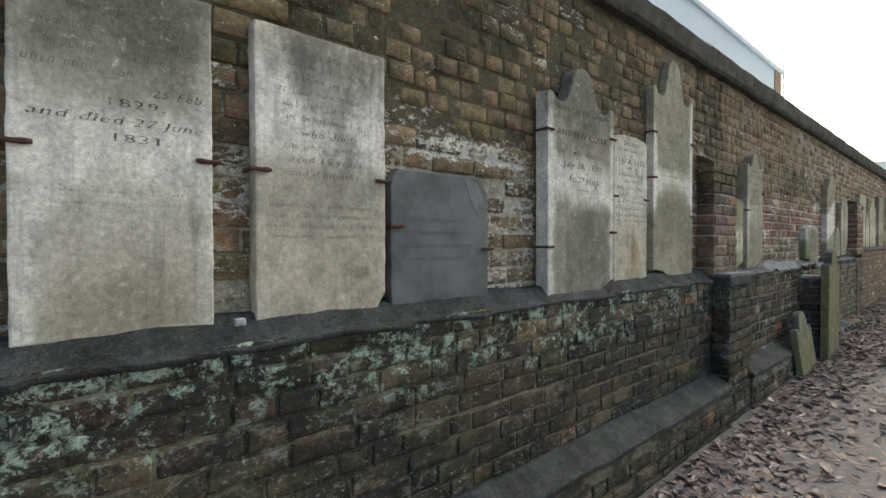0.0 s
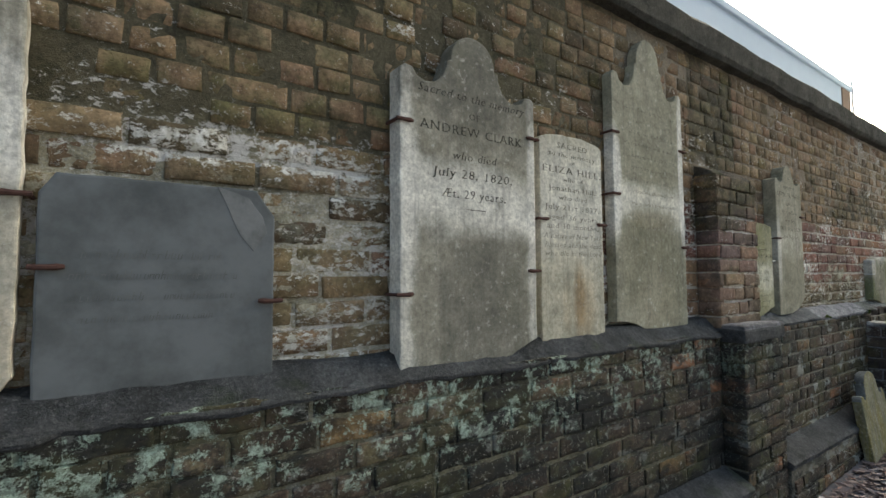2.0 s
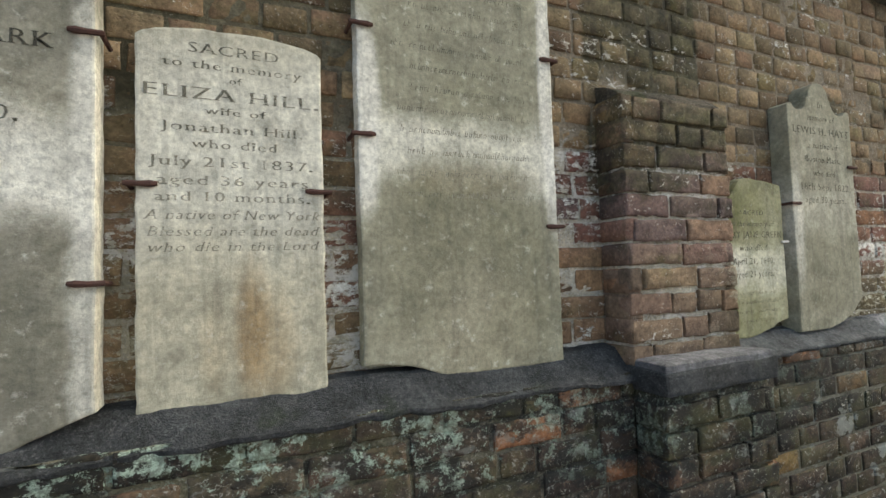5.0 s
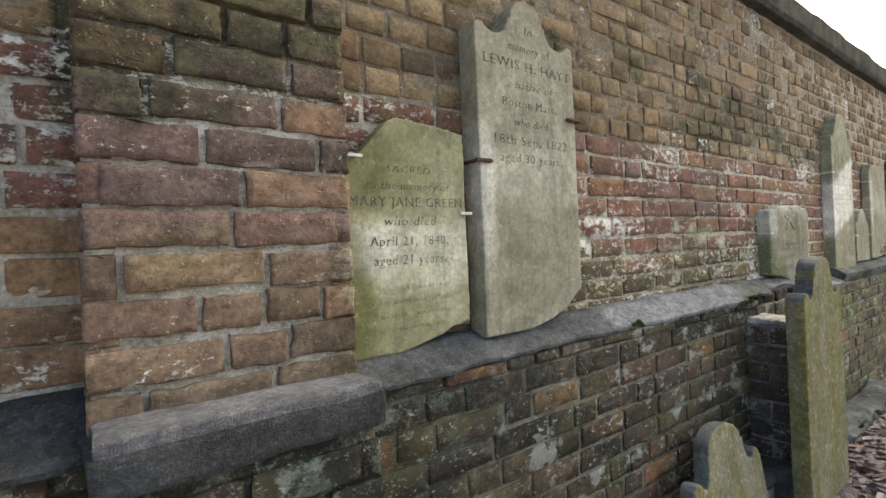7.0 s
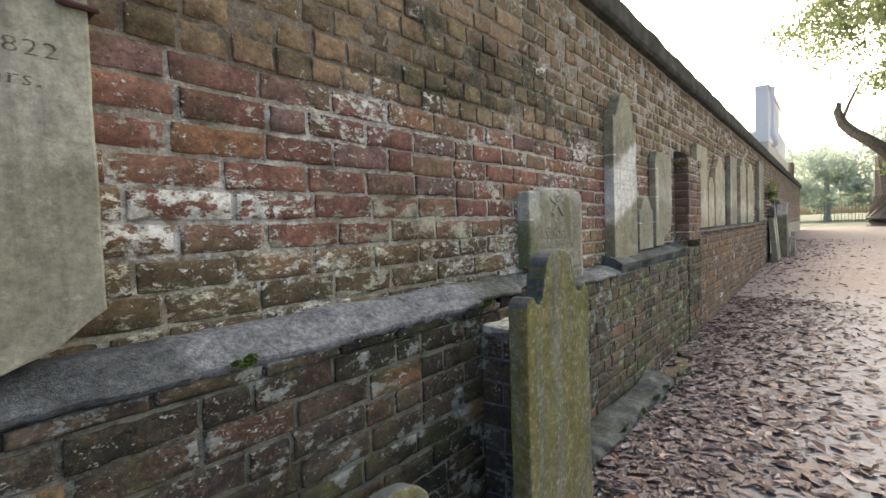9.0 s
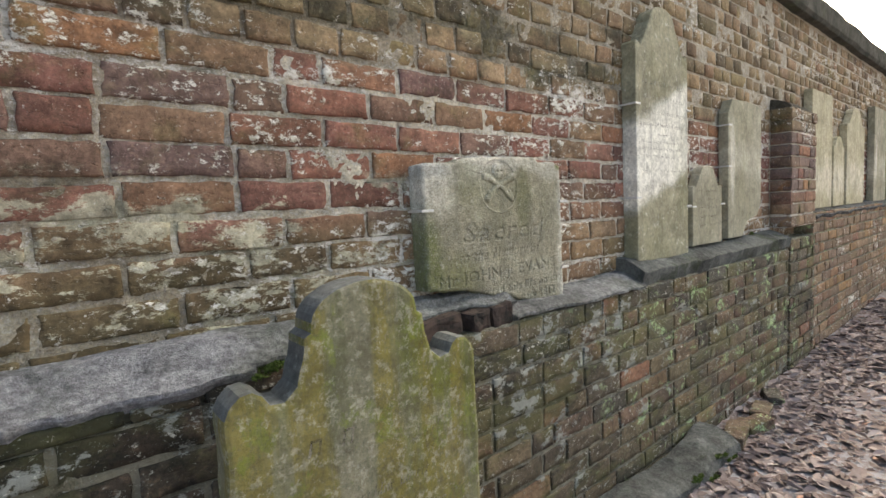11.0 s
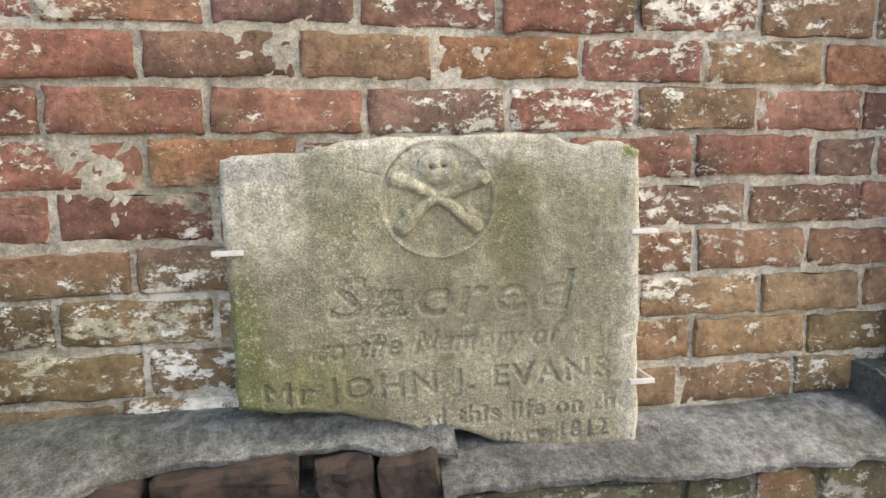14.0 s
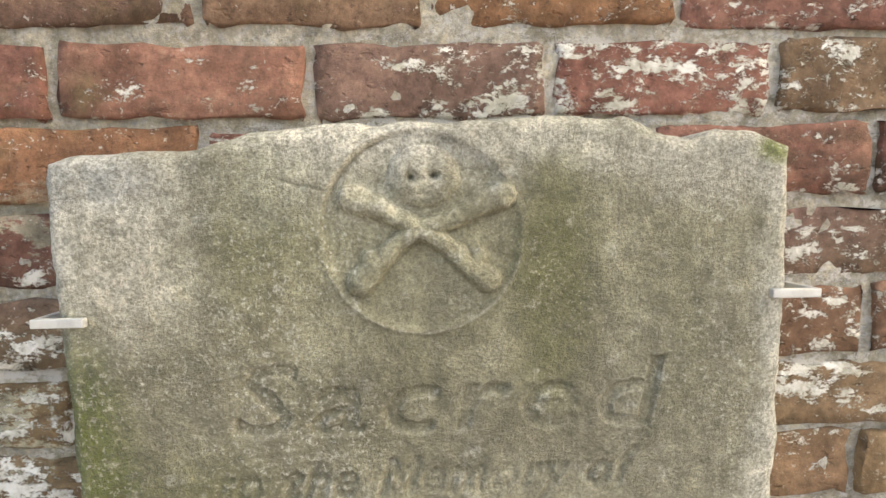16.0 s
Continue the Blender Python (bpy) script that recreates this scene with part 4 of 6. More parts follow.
ledge("ledge_1", -3.2, P1[0], 0.995, 0.91, CEMENT, "sloping dark grey cement ledge on the wall base")
ledge("ledge_2", P1[1], 5.45, 0.985, 0.918, LEDGE, "sloping dark grey cement ledge on the wall base", seed=3)
ledge("ledge_3", 5.45, 6.575, 0.985, 0.918, LEDGE, "pale grey cement ledge with mossy edge", seed=3, deep=0.034)
ledge("ledge_4", 6.575, 7.43, 0.985, 0.928, LEDGE, "broken cement ledge over loose bricks", yf=1.37, seed=3, hole=lambda x: 0.065 * max(0.0, 1 - abs((x - 7.16) / 0.28) ** 3) * (0.8 + 0.5 * noise.noise(Vector((x * 11, 0, 0)))))
ledge("ledge_5", 7.40, 8.215, 0.925, 0.880, LEDGE, "thin patched cement skim in front of the carved tablet", yf=1.364, seed=3, deep=0.018)
ledge("ledge_6", 8.2, P2[0], 0.985, 0.935, LEDGE_MOSSY, "thick dark mossy cement ledge under the tablets", seed=11, deep=0.07)
ledge("ledge_7", P2[1], 18.3, 1.12, 1.06, CEMENT, "mossy cement ledge under a row of tablets", seed=13, deep=0.03)


# pilasters
def pilaster(name, span, top, zbase, low_front, label):
    x0, x1 = span
    ob = mortar_wall(name, x0 + 0.006, x1 - 0.006, zbase - 0.05, top - 0.06, 1.3705, MORTAR, label, 0.13, 0.03)
    rows = courses(x0, x1, zbase - 0.07, top - 0.04, 21 + int(x0), 0.35)
    lay(ob, rows, 1.365, BRICK_PIER, (x0, 1.3), limit=80, seed=int(x0))
    for side in (x0, x1):
        # returns: headers on the flanks
        k = 0
        for z in sorted({r[1] for r in rows}):
            b = new("brick", brick_mesh("h", k % 10, BRICK_PIER))
            b.parent = ob
            b.matrix_basis = Matrix.Translation((side, 1.43, round(z, 2))) @ pose(0, 0, 0, 0, 0, -90 if side == x0 else 90) @ Matrix.Diagonal((1.05, 1, 1, 1))
            k += 1
    slab_along(name + "_top", x0 + 0.012, x1 - 0.012, [(FACE + 0.02, top + 0.03), (1.45, top + 0.01), (1.40, top - 0.02), (1.378, top - 0.04), (1.376, top - 0.06), (FACE + 0.02, top - 0.06)], PIER_TOP, 0.025, 0.014, "sloping weathered brick top of a pier", "coping")
    low = mortar_wall(name + "_base", x0 + 0.008, x1 - 0.012, -0.6, zbase - 0.13, low_front + 0.01, MORTAR_LOW, "projecting dark brick foot of a pier", FACE - low_front, 0.03)
    lay(low, courses(x0, x1 - 0.005, -0.25, zbase - 0.11, 31 + int(x0), 0.35), low_front, BRICK_LOW, (x0, 0.6), limit=80, seed=5 + int(x0))
    for z in np.arange(ZERO - 15.5 * COURSE, zbase - 0.13, COURSE):
        for side, turn in ((x0, -90), (x1 - 0.005, 90)):
            b = new("brick", brick_mesh("h", int(z * 100) % 10, BRICK_LOW))
            b.parent = low
            b.matrix_basis = Matrix.Translation((side, low_front + 0.06, z)) @ pose(0, 0, 0, 0, 0, turn) @ Matrix.Diagonal((1.05, 1, 1, 1))
    return ob


pilaster("pier_1", P1, 1.86, 0.995, 1.255, "square brick pier standing out from the wall")
pilaster("pier_2", P2, 1.86, 1.05, 1.366, "dark square brick pier standing out from the wall")
cap = tagged(new("pier_cap", mesh_of("pier_cap", box(3.945, 4.455, 1.24, 1.40, 0.865, 0.938, 0.012, 0.01, 4), CEMENT)), "thick mossy dark stone cap on the foot of a pier", "cap stone", "", "structure")
# thin slab that makes the cap's top paler than its front
cap_top = tagged(new("pier_cap_top", mesh_of("pier_cap_top", box(3.955, 4.45, 1.245, 1.40, 0.925, 0.958, 0.012, 0.008, 4), CEMENT_PALE)), "pale top of the pier cap", "cap stone", "", "structure")

# low step at the foot
for n_, x0_, x1_ in (("1", -3.2, P1[0]), ("2", P1[1], 6.45)):
    WALLS["foot_" + n_] = mortar_wall("footing_" + n_, x0_, x1_, -0.6, 0.10, 1.235, MORTAR_LOW, "dark brick footing that steps out from the wall", 0.145)
    slab_along("footing_ledge_" + n_, x0_, x1_, [(LOW_FACE + 0.02, 0.20), (1.24, 0.135), (1.222, 0.118), (1.228, 0.09), (LOW_FACE + 0.02, 0.09)], CEMENT, 0.03, 0.012, "sloping dark cement top of the wall footing", "footing", seed=2)
slab_along("kerb_stone", 7.25, 8.75, [(1.37, 0.075), (1.29, 0.075), (1.22, 0.06), (1.19, 0.035), (1.185, -0.02), (1.18, -0.2), (1.37, -0.2)], LEDGE_MOSSY, 0.02, 0.026, "mossy grey kerb stone at the wall foot", "kerb", seed=6)


# ---- tablets ----
def shoulders(w, h, top, step=0.16, knob=0.02):
    """Outline of a tablet with an arched head between two shoulders; base at z = 0."""
    s = w * step
    pts = [(-w / 2, 0), (w / 2, 0), (w / 2, h), (w / 2 - knob, h + knob * 0.7), (w / 2 - s * 0.75, h + knob * 0.4)]
    r = w / 2 - s * 0.8
    for i in range(15):
        a = math.pi * i / 14
        u = math.cos(a)
        pts.append((r * u, h + (top - h) * (1 - abs(u) ** 2.6) * 0.92 + (top - h) * 0.08 * (1 - abs(u))))
    pts += [(-w / 2 + s * 0.75, h + knob * 0.4), (-w / 2 + knob, h + knob * 0.7), (-w / 2, h)]
    return pts


def crowned(half, knob, top):
    """Outline with a small round head on a hollow neck and a knob on each shoulder."""
    d = top - knob
    right = [(1.0, None), (1.0, -0.09), (0.94, 0.0), (0.85, -0.02), (0.79, -0.18), (0.675, -0.25), (0.55, -0.21), (0.45, -0.06), (0.39, 0.18), (0.38, 0.33), (0.33, 0.36)]
    pts = [(half * x, 0.0 if z is None else knob + d * z) for x, z in right]
    for i in range(1, 10):
        a = math.pi / 2 * i / 9
        pts.append((half * 0.33 * math.cos(a), knob + d * (0.37 + 0.63 * math.sin(a))))
    return pts + [(-x, z) for x, z in pts[::-1][1:]]


def bell(w, h, top):
    """Outline with hollow shoulders sweeping up to a round head, as on old headstones."""
    right = [(0.5, 0.0), (0.5, h / top), (0.47, h / top + 0.012), (0.41, h / top - 0.004)]
    rise = 1 - h / top
    right += [(0.36, h / top + rise * 0.12), (0.31, h / top + rise * 0.33), (0.27, h / top + rise * 0.5), (0.255, h / top + rise * 0.56)]
    for i in range(8):
        a = math.pi / 2 * i / 7
        right.append((0.24 * math.cos(a), h / top + rise * (0.6 + 0.4 * math.sin(a))))
    pts = [(x * w, z * top) for x, z in right]
    return pts + [(-x, z) for x, z in pts[::-1][1:]]


def plate(outline, thick, bevel=0.006, rough=0.0, seed=0, fine=0.0):
    """A slab with the given outline in x and z; its front at y = 0, its back at thick."""
    pts = []
    for (a, b), (c, d) in zip(outline, outline[1:] + outline[:1]):
        n = max(1, int(math.hypot(c - a, d - b) / fine)) if fine else 1
        pts += [(a + (c - a) * i / n, b + (d - b) * i / n) for i in range(n)]
    bm = bmesh.new()
    vs = []
    for x, z in pts:
        d = noise.noise_vector(Vector((x * 18 + seed, z * 18, seed))) * rough + noise.noise_vector(Vector((x * 60 + seed, z * 60, seed))) * rough * 0.35
        vs.append(bm.verts.new((x + d.x, 0, z + d.y)))
    f = bm.faces.new(vs)
    back = bmesh.ops.extrude_face_region(bm, geom=[f])
    for v in back["geom"]:
        if isinstance(v, bmesh.types.BMVert):
            v.co.y = thick
    bm.normal_update()
    if bevel:
        rims = [e for e in bm.edges if e.calc_face_angle(0) > 1.0 and abs(e.verts[0].co.y - e.verts[1].co.y) < 1e-5]
        bmesh.ops.bevel(bm, geom=rims, offset=bevel, segments=2, affect="EDGES", profile=0.6, clamp_overlap=True)
    return bm


def engrave(me, size):
    """Turns plain strokes into cut book letters: swelled stems, thin hairlines, small feet."""
    bm = bmesh.new()
    bm.from_mesh(me)
    ends = set()
    for e in bm.edges:
        p, q = e.verts[0].co, e.verts[1].co
        if abs(p.y - q.y) < 0.012 * size and 0.02 * size < abs(p.x - q.x) < 0.14 * size and len(e.link_faces) == 1:
            inner = sum(v.co.y for v in e.link_faces[0].verts) / len(e.link_faces[0].verts)
            ends.add((round(min(p.x, q.x), 5), round(max(p.x, q.x), 5), round(p.y, 5), inner > p.y))
    shapes = [[v.co.copy() for v in f.verts] for f in bm.faces]
    for k in (1, 2):
        for corners in shapes:
            bm.faces.new([bm.verts.new((c.x + 0.03 * size * k, c.y, 0.0001 * k)) for c in corners])
    for x0, x1, y, up in sorted(ends):
        t, g = 0.038 * size * (1 if up else -1), 0.06 * size
        x1 += 0.06 * size
        bm.faces.new([bm.verts.new((a, b, 0.0003)) for a, b in ((x0 - g, y), (x1 + g, y), (x1 + g * 0.6, y + t), (x0 - g * 0.6, y + t))])
    bm.to_mesh(me)
    bm.free()


def words(parent, text, x, z, size, material, align="CENTER", shear=0.0, y=-0.0012, spacing=1.15, outline=0.0, width=0.0, thin=0.0):
    """Flat lettering on a tablet's front, as a mesh part; its dark tone stands for shaded cuts."""
    cu = bpy.data.curves.new("lettering", "FONT")
    cu.body, cu.size, cu.align_x, cu.shear, cu.space_character = text, size, align, shear, spacing
    cu.resolution_u = 2
    cu.offset = -0.011 * size / 0.04 * thin if thin else -0.02 * size
    if outline:
        cu.fill_mode, cu.bevel_depth, cu.bevel_resolution = "NONE", outline, 0
    tmp = bpy.data.objects.new("lettering", cu)
    scene.collection.objects.link(tmp)
    bpy.context.view_layer.update()
    me = bpy.data.meshes.new_from_object(tmp.evaluated_get(bpy.context.evaluated_depsgraph_get()))
    me.name = "lettering"
    bpy.data.objects.remove(tmp)
    bpy.data.curves.remove(cu)
    me.materials.clear()
    me.materials.append(material)
    if not thin:
        engrave(me, size)
    ob = new("lettering", me)
    ob.parent = parent
    xs = [v.co.x for v in me.vertices]
    k = width / (max(xs) - min(xs)) if width and xs else 1
    ob.matrix_basis = pose(x, y, z, 90, 0, 0) @ Matrix.Diagonal((k, 1, 1, 1))
    return tagged(ob, kind="stuff")


def rules(parent, rows, material, y=-0.001):
    """Lines of worn lettering that can no longer be read: short bars; rows of (z, x0, x1, height)."""
    rnd = random.Random(len(rows) * 7)
    for z, x0, x1, h in rows:
        bm = bmesh.new()
        x = x0
        while x < x1:
            w = rnd.uniform(0.4, 0.65) * h
            if rnd.random() > 0.16:
                tall = h * rnd.choice((0.6, 0.6, 0.62, 1.0))
                strokes = [(0, 0, 0.11 * h, tall)]
                if rnd.random() < 0.7:
                    strokes.append((0.34 * h, 0, 0.10 * h, h * 0.58))
                strokes.append((0.0, rnd.choice((0.0, 0.5 * h)), 0.36 * h, 0.09 * h))
                for sx, sz, sw, sh in strokes:
                    k = 0.22
                    bm.faces.new([bm.verts.new((x + sx + dx + (sz + dz) * k, y, z + sz + dz)) for dx, dz in ((0, 0), (sw, 0), (sw, sh), (0, sh))])
            x += w + h * 0.1
        tagged(part("worn_lettering", bm, material, parent), kind="stuff")


def clamp(x, z, side, face, material=RUST, length=0.045):
    """An iron holdfast that grips a tablet's edge: a pin from the wall with a bent tongue over the face."""
    name = "iron_clamp" if material == RUST else "steel_clip"
    label = "small rusty iron clamp gripping a stone tablet" if material == RUST else "short bright metal clip holding a stone tablet"
    ob = empty(name, x, face, z, label, "clamp", "clamps on the tablets")
    s = side
    if material == RUST:
        part("pin", tube([(s * 0.014, 0.07, 0.0), (s * 0.013, 0.0, 0.001), (s * 0.012, -0.006, 0.001)], (0.006, 0.006, 0.006), 6), material, ob)
        part("tongue", tube([(s * 0.02, -0.006, 0.001), (-s * 0.012, -0.008, 0.0), (-s * length * 0.7, -0.006, 0.001), (-s * length, -0.004, 0.002)], (0.0062, 0.0065, 0.008, 0.005), 7), material, ob)
    else:
        part("tongue", box(min(-s * length * 0.55, s * 0.016), max(-s * length * 0.55, s * 0.016), -0.009, -0.003, -0.004, 0.004, 0.001), material, ob)
        part("strap", box(min(s * 0.010, s * 0.016), max(s * 0.010, s * 0.016), -0.004, 0.075, -0.004, 0.004, 0.001), material, ob)
    return ob


def tablet(name, x, zb, face, outline, thick, material, label, category="tombstone", lean=0.0, tilt=0.0, bevel=0.006, rough=0.002, seed=0, fine=0.03, group="tablets fixed to the wall"):
    ob = empty(name, x, face, zb, label, category, group)
    ob.rotation_euler = (radians(lean), radians(tilt), 0)
    part("slab", plate(outline, thick, bevel, rough, seed, fine), material, ob)
    return ob


def rect(w, h, chips=()):
    """A rectangle standing on z = 0 with corners cut: chips of (corner, dx, dz), corners br, tr, tl, bl."""
    cut = {c: (dx, dz) for c, dx, dz in chips}
    pts = []
    for c, sx, z, order in (("bl", -1, 0, 0), ("br", 1, 0, 1), ("tr", 1, h, 0), ("tl", -1, h, 1)):
        if c in cut:
            dx, dz = cut[c]
            up = dz if z == 0 else -dz
            a, b = (sx * w / 2, z + up), (sx * (w / 2 - dx), z)
            pts += [a, b] if order == 0 else [b, a]
        else:
            pts.append((sx * w / 2, z))
    return pts


# tablet A
a = tablet("wall_tablet", 0.185, 0.965, 1.435, rect(0.43, 0.905), 0.055, STONE_A, "tall sooty grey marble tablet with worn script", rough=0.003, seed=1)
rules(a, [(0.80 - 0.05 * i, -0.17 + 0.01 * (i % 3), 0.17 - 0.012 * (i % 4), 0.020) for i in range(3)] + [(0.655, -0.19, 0.02, 0.024)], LETTER_FAINT)
for text, x, z, size, shear, wide in (("25 Feb.", 0.13, 0.615, 0.03, 0.25, 0.13), ("1829.", 0.03, 0.578, 0.03, 0, 0.13), ("and died 27 June", 0.0, 0.533, 0.03, 0.25, 0.37), ("1831.", 0.04, 0.49, 0.03, 0, 0.13)):
    words(a, text, x, z, size, LETTER_SOFT, shear=shear, width=wide)
rules(a, [(0.36 - 0.03 * i, -0.15, 0.14, 0.010) for i in range(2)], LETTER_FAINT)
# tablet B
b = tablet("wall_tablet", 0.75, 0.967, 1.435, rect(0.465, 0.90, [("br", 0.035, 0.06)]), 0.055, STONE_B, "cream marble tablet with close worn lettering, corner broken", rough=0.004, seed=2)
rules(b, [(0.83 - 0.042 * i, -0.16 + 0.012 * (i % 3), 0.17 - 0.015 * (i % 4), 0.021) for i in range(6)], LETTER_FAINT)
for text, z, wide in (("who died", 0.572, 0.19), ("aged 15 years", 0.49, 0.26), ("and 8 months.", 0.445, 0.26)):
    words(b, text, 0.0, z, 0.03, LETTER_FAINT, shear=0.25, width=wide)
rules(b, [(0.532, -0.17, 0.14, 0.022)], LETTER_FAINT)
rules(b, [(0.345 - 0.032 * i, -0.2, 0.2 - 0.03 * (i % 2), 0.016) for i in range(4)], LETTER_FAINT)
# slate C
c = tablet("slate_tablet", 1.27, 0.962, 1.44, rect(0.515, 0.515, [("tr", 0.05, 0.07), ("tl", 0.03, 0.05)]), 0.045, SLATE, "dark grey slate tablet with faint script, corner flaked", rough=0.003, seed=3)
rules(c, [(0.32, -0.19, 0.12, 0.022), (0.27, -0.2, 0.16, 0.022), (0.22, -0.2, 0.15, 0.02), (0.17, -0.18, 0.1, 0.02)], SLATE_LETTER)
part("flake_scar", plate([(0.105, 0.515), (0.165, 0.39), (0.20, 0.345), (0.235, 0.40), (0.225, 0.44), (0.19, 0.49)], 0.004, 0.001, 0.004, 3, 0.02), SLATE_SCAR, c, "paler flaked scar on the slate").location.y = -0.0015
# tablet D
d = tablet("wall_tablet", 2.226, 0.878, 1.405, [(-0.311, 0.0), (-0.02, 0.0), (0.10, 0.025), (0.2, 0.07), (0.311, 0.115), *crowned(0.311, 1.07, 1.237)[1:-1]], 0.075, STONE_D, "grey marble tablet with a bell-shaped head and clear lettering", rough=0.003, seed=4)
for text, z, size, shear, wide in (("Sacred to the memory", 0.99, 0.044, 0.3, 0.50), ("OF", 0.925, 0.034, 0, 0.05), ("ANDREW CLARK", 0.862, 0.048, 0, 0.48), ("who died", 0.772, 0.042, 0.2, 0.21), ("July 28, 1820,", 0.706, 0.046, 0.1, 0.37), ("Æt. 29 years.", 0.634, 0.046, 0.1, 0.30)):
    words(d, text, 0, z, size, LETTER, shear=shear, width=wide)
part("lettering", box(-0.04, 0.05, -0.0012, 0.002, 0.594, 0.597), LETTER, d)
# tablet E
arch = [(-0.205, 0), (0.205, 0), (0.205, 0.85), *[(0.205 * math.cos(math.pi * i / 10), 0.85 + 0.035 * math.sin(math.pi * i / 10)) for i in range(1, 10)], (-0.205, 0.85)]
e = tablet("wall_tablet", 2.806, 0.965, 1.438, arch, 0.05, STONE_E, "pale cream marble tablet with rust stains, low arched top", rough=0.004, seed=5)
for text, z, size, shear, wide in (("SACRED", 0.822, 0.036, 0, 0.20), ("to the memory", 0.785, 0.030, 0.05, 0.31), ("of", 0.755, 0.024, 0, 0.03), ("ELIZA HILL.", 0.712, 0.042, 0, 0.385), ("wife of", 0.678, 0.026, 0, 0.14), ("Jonathan Hill,", 0.635, 0.032, 0, 0.31), ("who died", 0.597, 0.03, 0, 0.19), ("July 21st 1837.", 0.553, 0.034, 0, 0.36), ("aged 36 years", 0.51, 0.033, 0, 0.33), ("and 10 months.", 0.472, 0.033, 0, 0.34), ("A native of New York", 0.43, 0.032, 0.25, 0.385), ("Blessed are the dead", 0.392, 0.032, 0.25, 0.375), ("who die in the Lord", 0.356, 0.032, 0.25, 0.375)):
    words(e, text, 0.0, z, size, LETTER_FAINT, shear=shear, width=wide)
# tablet F
f = tablet("wall_tablet", 3.42, 0.965, 1.438, [(-0.315, 0.05), (-0.25, 0.05), (-0.15, 0.03), (-0.08, 0.0), *crowned(0.315, 1.27, 1.50)[:-1]], 0.055, STONE_F, "tall olive-grey marble tablet with arched head, broken foot", rough=0.003, seed=6)
rules(f, [(1.1 - 0.06 * i, -0.22 + 0.02 * (i % 3), 0.22 - 0.02 * (i % 2), 0.02) for i in range(11)], LETTER_FAINT)
# tablet G
g = tablet("wall_tablet", 4.655, 0.962, 1.432, [(-0.195, 0), (-0.03, 0.0), (0.03, 0.015), (0.1, 0.03), (0.13, 0.045), (0.195, 0.06), (0.195, 0.60), (0.1, 0.612), (-0.03, 0.622), (-0.055, 0.612), (-0.09, 0.575), (-0.14, 0.52), (-0.195, 0.475)], 0.05, STONE_G, "small green-stained marble tablet with a clipped corner", rough=0.004, seed=7)
for text, z, size, shear, wide in (("SACRED", 0.475, 0.026, 0.2, 0.14), ("to the memory of", 0.43, 0.030, 0.3, 0.27), ("MARY JANE GREEN", 0.385, 0.036, 0, 0.36), ("who died", 0.335, 0.034, 0.2, 0.17), ("April 21, 1840.", 0.282, 0.036, 0.1, 0.25), ("aged 21 years.", 0.232, 0.036, 0.1, 0.23)):
    words(g, text, 0, z, size, LETTER_SOFT, shear=shear, width=wide)
rules(g, [(0.165 - 0.035 * i, -0.1, 0.12, 0.014) for i in range(4)], LETTER_SOFT)
# tablet H
hh = tablet("wall_tablet", 5.125, 0.962, 1.415, [(-0.225, 0.0), (-0.03, 0.0), (0.06, 0.02), (0.14, 0.05), (0.19, 0.09), (0.225, 0.11), *crowned(0.225, 0.95, 1.055)[1:-1]], 0.08, STONE_H, "buff marble tablet with a bell-shaped head, broken foot", rough=0.003, seed=8)
for text, z, size, shear, wide in (("In", 0.945, 0.038, 0.2, 0.04), ("memory of", 0.885, 0.038, 0.25, 0.20), ("LEWIS H. HAYT", 0.825, 0.045, 0, 0.40), ("a native of", 0.765, 0.038, 0.25, 0.22), ("Boston Mass.", 0.705, 0.04, 0.0, 0.25), ("who died", 0.645, 0.038, 0.2, 0.16), ("18th Sep. 1822", 0.585, 0.042, 0.0, 0.34), ("aged 30 years.", 0.53, 0.04, 0.1, 0.29)):
    words(hh, text, 0, z, size, LETTER_SOFT, shear=shear, width=wide)

# carved tablet I: one slab whose face is cut in relief
def text_depth(lines, gx, gz):
    """How deep worn letters are cut at the points of a grid: 0 to 1."""
    depth = np.zeros(gx.shape)
    for text, x, z, size, shear, wide, tilt, power in lines:
        holder = empty("lettering_guide", 0, 0, 0, "guide", "guide")
        w = words(holder, text, x, z, size, LETTER, shear=shear, width=wide, thin=0.03)
        me = w.data
        m = w.matrix_basis
        pts = [m @ v.co for v in me.vertices]
        turn = Matrix.Rotation(radians(tilt), 2)
        flat = [Vector((x, z)) + turn @ Vector((p.x - x, p.z - z)) for p in pts]
        tree_ = BVHTree.FromPolygons([(p.x, 0.0, p.y) for p in flat], [tuple(q.vertices) for q in me.polygons])
        lo, hi = min(p.y for p in flat) - 0.005, max(p.y for p in flat) + 0.005
        le, ri = min(p.x for p in flat) - 0.005, max(p.x for p in flat) + 0.005
        rows, cols = np.nonzero((gx > le) & (gx < ri) & (gz > lo) & (gz < hi))
        for r, c in zip(rows, cols):
            dist = tree_.find_nearest((gx[r, c], 0.0, gz[r, c]), 0.0032)[3]
            if dist is not None:
                depth[r, c] = max(depth[r, c], power * (1 - dist / 0.0032))
        bpy.data.objects.remove(w)
        bpy.data.objects.remove(holder)
        bpy.data.meshes.remove(me)
    return depth


